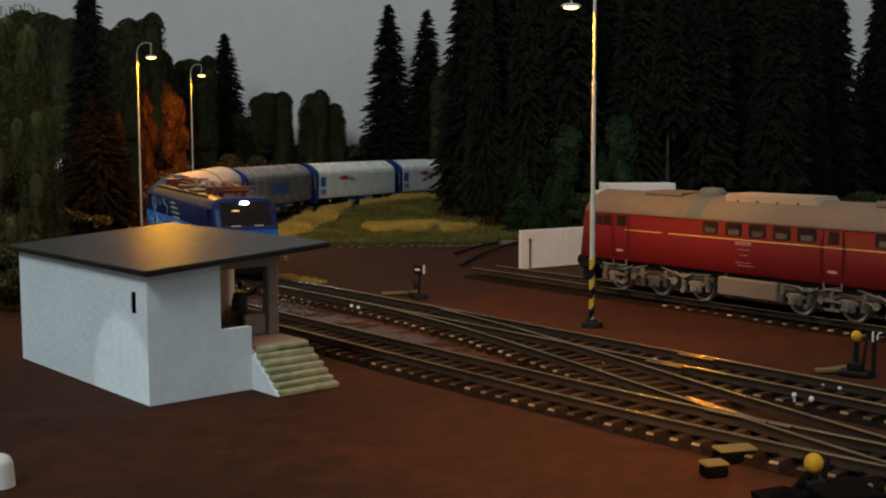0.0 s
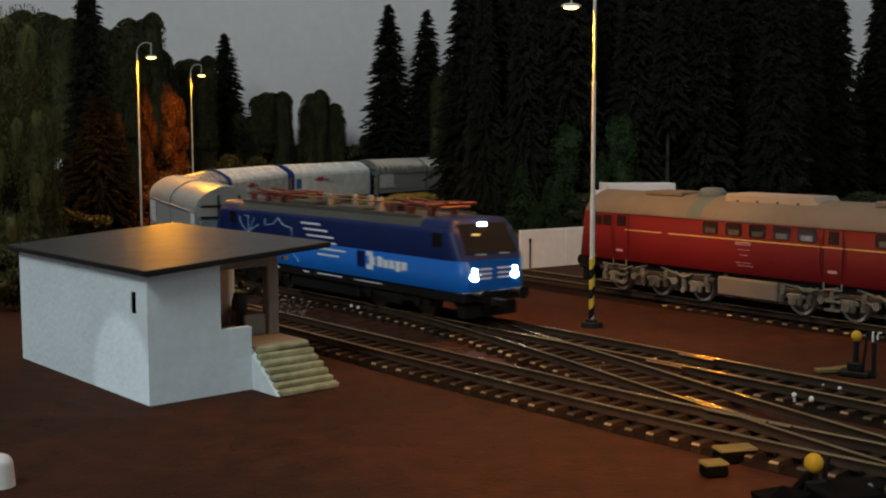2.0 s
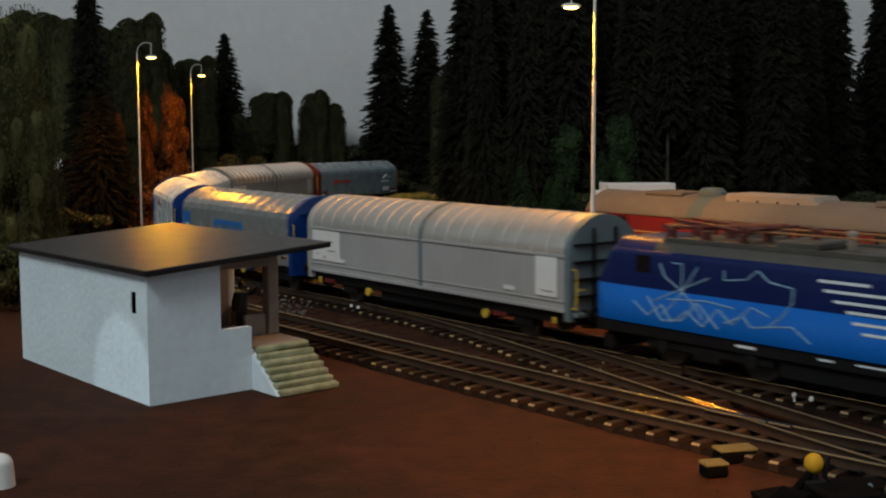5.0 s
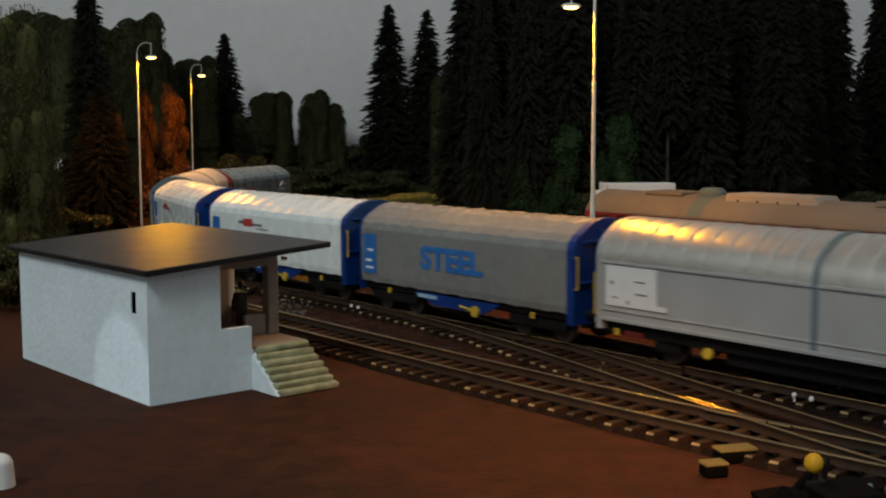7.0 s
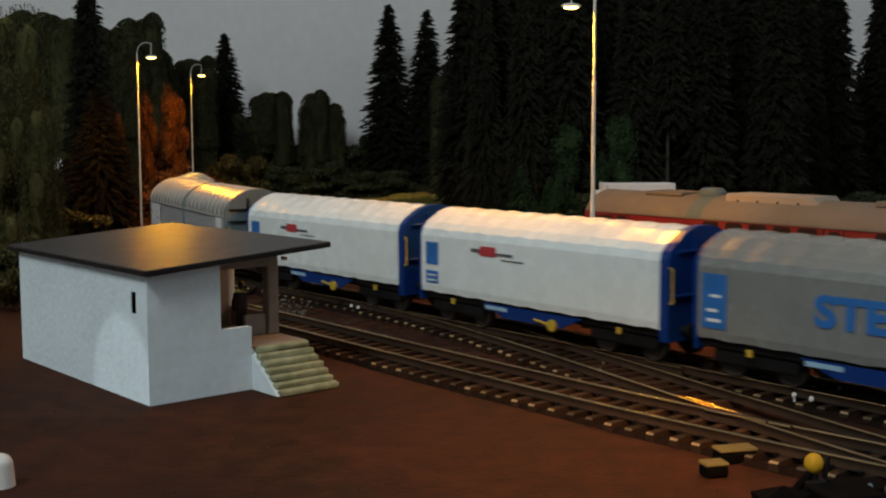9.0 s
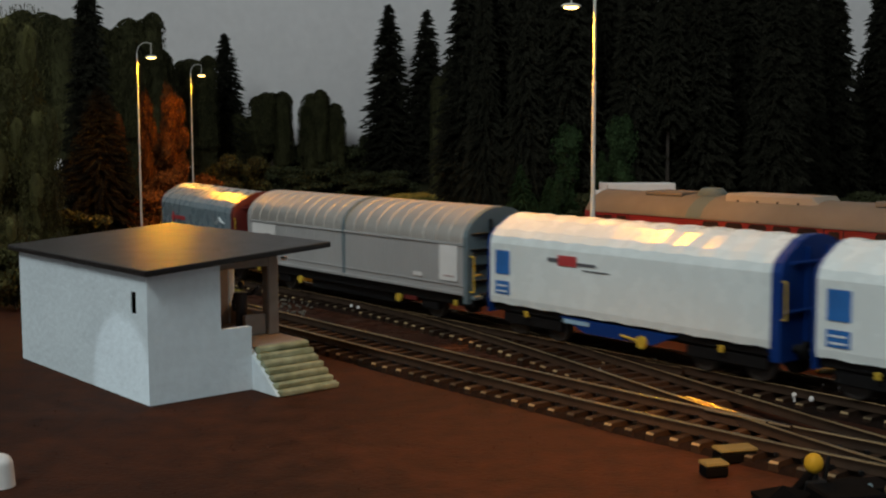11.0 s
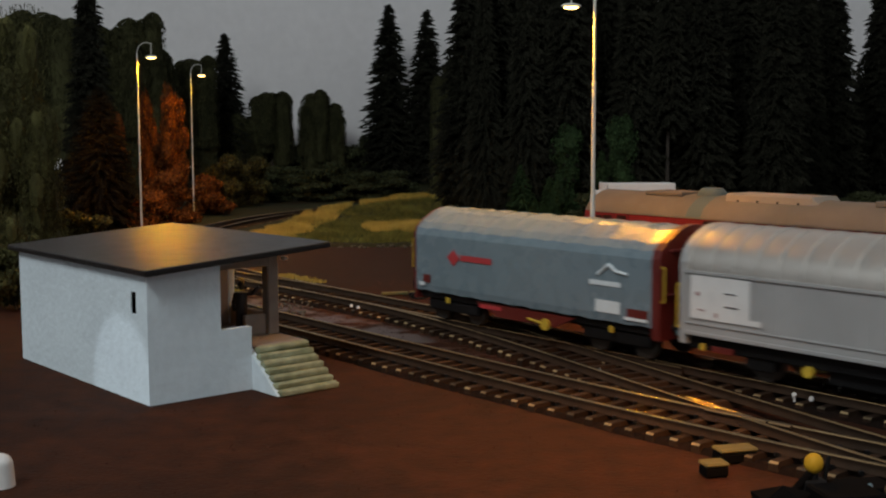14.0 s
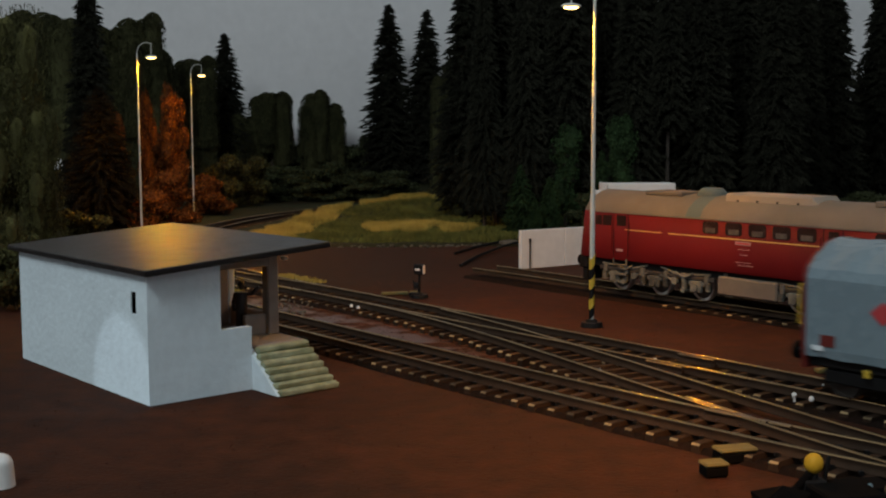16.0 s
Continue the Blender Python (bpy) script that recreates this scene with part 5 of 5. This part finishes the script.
            tube(bm, [(c - 32, y, 12.4), (c - 14, y, 11.0), (c - 4, y, 13.4)], 0.5)
            tube(bm, [(c + 32, y, 12.4), (c + 14, y, 11.0), (c + 4, y, 13.4)], 0.5)
            for dx in (-12, 12):
                rod(bm, (c + dx, y - 0.6, 8), (c + dx, y + 0.9, 8), 1.7, 1.7, 10)
                tube(bm, [(c + dx, y, 8), (c + dx * 0.3, y, 10)], 0.6)
            part("brake_rigging", bm, "frame", bg, "grey brake rods and cylinders")
    return t


# ---- trees ----
def spray(bm, p, along, length, width, droop):
    """One needled twig: two crossed narrow triangles."""
    side = along.cross(Vector((0, 0, 1)))
    side = side.normalized() if side.length > 1e-4 else Vector((1, 0, 0))
    tip = p + along * length - Vector((0, 0, droop))
    a, b = p + side * width, p - side * width
    bm.faces.new([bm.verts.new(v) for v in (a, b, tip)])
    up = Vector((0, 0, width * 0.9))
    bm.faces.new([bm.verts.new(v) for v in (p + up, p - up * 1.3, tip)])


def spruce_meshes(height, radius, seed, bare=0.06, needles="needle", dens=1.0):
    rnd = random.Random(seed)
    trunk = B()
    n = 7
    wob = [(rnd.uniform(-1, 1) * 0.8, rnd.uniform(-1, 1) * 0.8) for _ in range(n + 1)]
    wob[0] = (0, 0)
    for i in range(n):
        r0, r1 = 3.0 * height / 200 * (1 - i / n) + 0.4, 3.0 * height / 200 * (1 - (i + 1) / n) + 0.3
        rod(trunk, (*wob[i], height * i / n * 0.98), (*wob[i + 1], height * (i + 1) / n * 0.98), r0, r1, 7)
    crown = B()
    z = height * bare
    while z < height * 0.985:
        u = (z / height - bare) / (1 - bare)
        reach = radius * (1 - u) ** 0.72 * (0.35 + 0.65 * min(1, u * 7 + 0.45)) + 1.0
        count = max(6, int((10 + 7 * (1 - u)) * dens))
        ph = rnd.uniform(0, 6.28)
        for k in range(count):
            a = ph + 6.283 * k / count + rnd.uniform(-0.3, 0.3)
            rr = reach * rnd.choice((0.62, 0.8, 0.95, 1.0, 1.14)) * rnd.uniform(0.9, 1.1)
            zz = z + rnd.uniform(-2.2, 2.2)
            d = Vector((math.cos(a), math.sin(a), 0))
            lift = rnd.uniform(-0.5, -0.05)
            steps = max(2, int(rr / 3.6))
            for j in range(steps):
                f = (j + 0.3) / steps
                p = Vector((0, 0, zz)) + d * rr * f + Vector((0, 0, lift * rr * f * f))
                ln = rr / steps * 1.6
                spray(crown, p, d, ln, 1.2, 0.3 * ln)
                for sd in (-1, 1):
                    q = Vector((d.x * 0.6 - sd * d.y * 0.9, d.y * 0.6 + sd * d.x * 0.9, 0)).normalized()
                    spray(crown, p, q, (1.1 - f * 0.6) * min(6.0, rr * 0.42) * rnd.uniform(0.7, 1.3), 1.15, rnd.uniform(0.4, 2.6))
        z += rnd.uniform(1.5, 2.4) / max(dens, 0.6)
    return mesh_of("trunk", trunk, "bark"), mesh_of("crown", crown, needles, fix=False)


def leafy_meshes(height, radius, seed, leaves, foot=0.15, lobes=9, count=5200, weep=0.0, size=1.5, core=0.72):
    rnd = random.Random(seed)
    trunk = B()
    rod(trunk, (0, 0, 0), (rnd.uniform(-2, 2), rnd.uniform(-2, 2), height * 0.5), 0.022 * height, 0.012 * height, 8)
    crown = B()
    cs = []
    for i in range(lobes):
        a, zz = rnd.uniform(0, 6.28), foot + 0.08 + (0.80 - foot) * (i + rnd.uniform(0, 1)) / lobes
        rr = radius * rnd.uniform(0.1, 0.66) * (1 - 0.25 * max(0.0, zz - 0.55) / 0.35)
        c = Vector((rr * math.cos(a), rr * math.sin(a), zz * height))
        cs.append((c, radius * rnd.uniform(0.34, 0.52), height * rnd.uniform(0.10, 0.16) * (1.5 if weep else 1.0)))
        rod(trunk, (0, 0, height * min(0.5, zz * 0.6)), c, 0.008 * height, 0.003 * height, 5)
    for c, r, h in cs if core else ():
        geo = bmesh.ops.create_icosphere(crown, subdivisions=2, radius=1)
        for v in geo["verts"]:
            k = core * (1 + rnd.uniform(-0.25, 0.25))
            low = 1.5 if weep and v.co.z < 0 else 1.0
            v.co = c + Vector((v.co.x * r * k, v.co.y * r * k, v.co.z * h * k * low))
            v.co.z = max(0.5, v.co.z)
    for _ in range(count):
        c, r, h = rnd.choice(cs)
        v = Vector((rnd.gauss(0, 1), rnd.gauss(0, 1), rnd.gauss(0, 1))).normalized() * rnd.uniform(0.75, 1.05)
        p = c + Vector((v.x * r, v.y * r, v.z * h))
        if weep and rnd.random() < weep:
            p.z -= rnd.uniform(0, 0.16) * height
        if p.z < foot * height * 0.3 or p.z > height:
            continue
        s = size * rnd.uniform(0.6, 1.3)
        x = Vector((rnd.gauss(0, 1), rnd.gauss(0, 1), rnd.gauss(0, 0.6))).normalized()
        y = x.cross(Vector((rnd.gauss(0, 1), rnd.gauss(0, 1), rnd.gauss(0, 1)))).normalized()
        if weep:
            x = (x + Vector((0, 0, -1.2))).normalized()
        crown.faces.new([crown.verts.new(q) for q in (p - x * s, p + y * s * 0.55, p + x * s, p - y * s * 0.55)])
    return mesh_of("trunk", trunk, "bark"), mesh_of("crown", crown, leaves, fix=False)


def weeping_meshes(height, radius, seed, leaves, lobes=9, count=34000, size=1.15):
    """A crown of tall round domes whose fine twigs hang down their sides."""
    rnd = random.Random(seed)
    trunk, crown = B(), B()
    rod(trunk, (0, 0, 0), (rnd.uniform(-2, 2), rnd.uniform(-2, 2), height * 0.6), 0.022 * height, 0.010 * height, 8)
    domes = []
    for i in range(lobes):
        a, far = 6.283 * i / (lobes - 1) + rnd.uniform(-0.4, 0.4), radius * rnd.uniform(0.35, 0.66) if i else 0.0
        r = radius * rnd.uniform(0.28, 0.44)
        top = height * (0.97 if i == 0 else rnd.uniform(0.72, 1.0))
        domes.append((far * math.cos(a), far * math.sin(a), top, r, height * rnd.uniform(0.3, 0.7)))
        rod(trunk, (0, 0, height * 0.35), (far * math.cos(a), far * math.sin(a), top - r), 0.009 * height, 0.004 * height, 5)

    def skin(dome, a, v):
        x, y, top, r, hang = dome
        wave = 1 + 0.24 * noise.noise(Vector((3 * math.cos(a), 3 * math.sin(a), v * 3 + seed)))
        if v < 0.4:
            q = v / 0.4 * math.pi / 2
            w, z = r * math.sin(q), top - r * (1 - math.cos(q))
        else:
            w, z = r * (1 + 0.12 * (v - 0.4)), top - r - hang * (v - 0.4) / 0.6
        return Vector((x + w * wave * math.cos(a), y + w * wave * math.sin(a), max(1.0, z)))

    for dome in domes:
        c = Vector((dome[0], dome[1], 0))
        rings = []
        for v in (0.06, 0.16, 0.28, 0.4, 0.6, 0.8, 1.0):
            ring = [skin(dome, 6.283 * k / 14, v) for k in range(14)]
            rings.append([Vector((c.x + (p.x - c.x) * 0.76, c.y + (p.y - c.y) * 0.76, max(0.6, p.z - 2.0))) for p in ring])
        loft(crown, rings, close=True)
    for _ in range(count):
        dome = rnd.choice(domes)
        a, v = rnd.uniform(0, 6.283), rnd.random() ** 0.8
        p = skin(dome, a, v)
        c = Vector((dome[0], dome[1], p.z))
        p = c + (p - c) * rnd.uniform(0.78, 1.10)
        out = Vector((math.cos(a), math.sin(a), 0))
        x = (out * max(0.1, 0.8 - 1.6 * v) + Vector((rnd.gauss(0, 0.35), rnd.gauss(0, 0.35), -min(1.0, 0.25 + 2 * v)))).normalized()
        y = x.cross(Vector((rnd.gauss(0, 1), rnd.gauss(0, 1), 0.2))).normalized()
        k = size * rnd.uniform(0.6, 1.4)
        crown.faces.new([crown.verts.new(q) for q in (p - x * k * 1.3, p + y * k * 0.45, p + x * k * 1.3, p - y * k * 0.45)])
    return mesh_of("trunk", trunk, "bark"), mesh_of("crown", crown, leaves, fix=False)


def plant(name, meshes, x, y, z, turn, scale, label, group=""):
    t = thing(name, Matrix.Translation((x * MM, y * MM, z * MM)) @ Euler((0, 0, turn)).to_matrix().to_4x4(), label, "tree" if "bush" not in name else "bush", group)
    for nm, me in zip(("trunk", "crown"), meshes):
        o = part(nm, me, None, t)
        o.scale = (scale[0], scale[0], scale[1])
    return t


def px_place(px, depth):
    """Across, in millimetres, of a line of sight at that depth."""
    return (px - 784) / 2080.56 * depth


def top_height(py, depth):
    return 79.7 + depth * (230.6 - py) / 2080.56


def forest():
    kinds = [spruce_meshes(200, 34, 11), spruce_meshes(200, 30, 12, 0.03), spruce_meshes(200, 38, 13, 0.10), spruce_meshes(200, 36, 14, 0.15)]
    brown = spruce_meshes(200, 52, 15, 0.02, "needle_brown")

    def spruce(px, top, depth, half, kind, label="dark green spruce with dense drooping branches", group="spruces"):
        h = top_height(top, depth)
        me = kinds[kind] if kind < 9 else brown
        base = (34, 30, 38, 36, 30)[kind] if kind < 9 else 52
        plant("spruce", me, px_place(px, depth), depth, 0, random.uniform(0, 6.28), (half / 2080.56 * depth / base, h / 200), label, group)

    for row in ((165, -70, 1010, 56, 0), (403, 58, 1470, 52, 1), (690, 8, 1500, 58, 1), (756, 18, 1500, 52, 1), (1549, -40, 1350, 56, 0),
                (1514, 110, 1400, 26, 1), (-10, 10, 900, 50, 0)):
        spruce(*row)
    spruce(180, 150, 890, 84, 9, "brownish spruce with reddish lower branches", "")
    kinds.append(spruce_meshes(200, 30, 16, 0.38, "needle", 0.8))
    kinds.append(spruce_meshes(80, 24, 17, 0.02, "leaf_green"))
    for row in ((858, -60, 935, 40, 2), (930, -90, 915, 42, 3), (1181, -80, 905, 40, 4), (1228, -120, 925, 36, 4)):
        spruce(*row, "tall spruce with a bare lower trunk", "wood")
    for px, top, depth, wide in ((972, 314, 880, 0.46), (922, 292, 900, 0.6), (1064, 268, 870, 0.5), (948, 352, 868, 0.3)):
        plant("spruce", kinds[5], px_place(px, depth), depth, 0, px, (wide, top_height(top, depth) / 80), "small fresh green spruce at the wood's edge", "young spruces")
    # the dense wood
    rnd = random.Random(5)
    for i, px in enumerate(range(822, 1478, 25)):
        depth = (1010, 1130, 940, 1190, 1070)[i % 5] + rnd.uniform(-25, 25)
        top = rnd.uniform(-170, -60)
        if px > 1440:
            top, depth = -40, 1180
        spruce(px + rnd.uniform(-8, 8), top, depth, rnd.uniform(52, 66), (2, 0, 3, 1, 0)[i % 5], "tall dark spruce in the dense wood", "wood")
    for i, px in enumerate(range(850, 1470, 36)):
        spruce(px, rnd.uniform(-120, -20), 1240 + rnd.uniform(-30, 30), 52, i % 2, "dark spruce in the dense wood", "wood")
    # leafy trees
    lk = [weeping_meshes(150, 42, 21, "leaf_dark"), weeping_meshes(150, 46, 22, "leaf_dark", 8),
          leafy_meshes(130, 40, 23, "leaf_green", 0.05, 16, 8000, 0, 2.2), leafy_meshes(110, 34, 24, "leaf_rust", 0.05, 16, 7500, 0, 2.2),
          leafy_meshes(170, 56, 25, "leaf_olive", 0.0, 34, 42000, 0.3, 1.35, 0.45)]
    hs, rs = (150, 150, 130, 110, 170), (42, 46, 40, 34, 56)

    def leafy(px, top, depth, half, kind, label, group=""):
        plant("leafy_tree", lk[kind], px_place(px, depth), depth, 0, random.uniform(0, 6.28), (half / 2080.56 * depth / rs[kind], top_height(top, depth) / hs[kind] * 1.02), label, group)

    for px, top, depth, half, kind in ((88, 22, 1250, 78, 1), (262, 34, 1290, 62, 0), (215, 50, 1330, 70, 1), (350, 105, 1400, 54, 0), (484, 163, 1500, 45, 1), (571, 164, 1500, 44, 0), (795, 112, 1410, 34, 0), (420, 200, 1480, 50, 1)):
        leafy(px, top, depth, half, kind, "dark olive weeping broadleaf tree", "weeping trees")
    for px, top, depth, half in ((1006, 220, 905, 38), (1098, 205, 895, 34)):
        leafy(px, top, depth, half, 2, "fresh green broadleaf tree at the wood's edge", "green trees")
    for px, top, depth, half in ((311, 148, 1100, 27), (262, 157, 1085, 19), (288, 235, 1170, 44), (206, 185, 985, 24)):
        leafy(px, top, depth, half, 3, "broadleaf tree with orange lamp light in its leaf colour", "rust trees")
    for px, top, depth, half in ((14, 20, 690, 92), (66, 190, 640, 62), (-20, 120, 640, 90), (12, 380, 560, 50)):
        leafy(px, top, depth, half, 4, "loose olive-green birch beside the booth", "birches")
    # bushes along the foot of the wall and under the wood
    bk = [leafy_meshes(40, 34, 31, "leaf_shade", 0, 14, 5200, 0, 1.6), leafy_meshes(40, 34, 32, "leaf_olive", 0, 11, 3600, 0, 2.0), leafy_meshes(40, 34, 33, "leaf_rust", 0, 11, 3600, 0, 2.0)]
    rnd = random.Random(8)
    for px in range(440, 860, 30):
        d = rnd.uniform(1510, 1560)
        plant("bush", bk[0], px_place(px, d), d, 14, rnd.uniform(0, 6), (1.0, rnd.uniform(0.9, 1.5)), "dark green bush at the foot of the wall", "dark bushes")
    for px in range(420, 700, 34):
        d = rnd.uniform(1290, 1400)
        plant("bush", bk[0], px_place(px, d), d, 0, rnd.uniform(0, 6), (1.0, rnd.uniform(0.7, 1.15)), "dark green bush behind the far curve", "dark bushes")
    for px, d, k, sx, sz in ((395, 1190, 1, 0.8, 1.5), (440, 1230, 1, 0.8, 1.4), (296, 1010, 2, 0.9, 1.2), (370, 1100, 2, 0.8, 1.0), (270, 900, 2, 0.7, 0.9), (130, 760, 1, 0.9, 0.8), (20, 520, 1, 0.5, 0.9), (205, 960, 1, 0.9, 1.3),
                          (812, 1010, 0, 0.5, 0.8), (880, 1020, 1, 0.4, 0.4), (912, 1030, 0, 0.5, 0.7), (1050, 880, 0, 0.7, 0.8), (816, 1190, 0, 0.8, 1.2), (1150, 925, 0, 0.7, 1.0), (1230, 930, 0, 0.8, 0.9), (1330, 950, 0, 0.8, 0.7), (1420, 960, 0, 0.8, 0.7), (1520, 980, 0, 0.8, 0.7), (1560, 930, 0, 0.8, 0.7)):
        plant("bush", bk[k], px_place(px, d), d, 0, rnd.uniform(0, 6), (sx, sz), "low " + ("dark green", "olive", "rust-brown")[k] + " bush at the wood's edge", "low bushes")


# ---- build ----
room()
ground()
tracks()
booth()
small_things()
grit()
ENGINE = blue_engine()
LONG_A = sliding_wagon("silver-grey sliding-wall wagon with ribbed roof and white panels")
STEEL = tarp_wagon("grey tarpaulin wagon with blue ends and blue lettering", "tarp_grey", "blue_end", "blue_end", marks_steel)
WHITE_A = tarp_wagon("white tarpaulin wagon with cobalt blue ends and red logo", "tarp_white", "blue_end", "blue_end", marks_white)
WHITE_B = copy_thing(WHITE_A, at(0, 0))
LONG_B = copy_thing(LONG_A, at(0, 0))
LAST = tarp_wagon("blue-grey tarpaulin wagon with oxide red ends, last of train", "tarp_blue", "red_end", "red_end", marks_last, True)
fd = Vector((math.cos(-0.9073), math.sin(-0.9073)))
fp = Vector((92.2, 555.0)) + 73.6 * fd
red_engine(at(fp.x, fp.y, RAIL_TOP, math.degrees(-0.9073)))
forest()
STRAW = [(-18, 930, 46, 44), (-128, 850, 22, 30), (-120, 930, 20, 60), (-110, 1030, 18, 70), (-100, 1120, 14, 60), (-30, 1130, 50, 30)]
TURF = [(-50, 875, 60, 55), (10, 880, 60, 60), (60, 870, 45, 55), (-70, 960, 40, 60), (0, 1010, 60, 22), (-105, 840, 24, 24), (30, 960, 40, 50), (60, 1040, 50, 60), (-40, 1060, 60, 40)]
VERGE = [(-97, 585, 10, 30), (-94, 642, 14, 14), (-82, 630, 9, 8), (-73, 620, 7, 5), (-66, 612, 5, 3)]
grass("straw_grass", "straw", STRAW, "dry straw-yellow grass tufts inside the curve", 6.0, 52000)
grass("green_grass", "turf", TURF, "short olive-green grass inside the curve", 4.5, 46000)
grass("verge_grass", "straw", VERGE, "low straw-coloured grass beside the main track", 1.9, 4500)

SPEED = 90.0


def motions():
    for vehicle, s0, pivot in ((ENGINE, -213.0, 54.0), (LONG_A, -408.0, 56.0), (STEEL, -567.3, 43.0), (WHITE_A, -705.7, 43.0),
                               (WHITE_B, -844.1, 43.0), (LONG_B, -1002.5, 56.0), (LAST, -1159.0, 43.0)):
        rows = []
        for i in range(81):
            t = 0.2 * i
            s = s0 + SPEED * t
            a, b = main_line(s - pivot)[0], main_line(s + pivot)[0]
            d, c = b - a, (a + b) / 2
            rows.append((t, at(c.x, c.y, RAIL_TOP, math.degrees(math.atan2(d.y, d.x)))))
        walk(vehicle, rows)


motions()
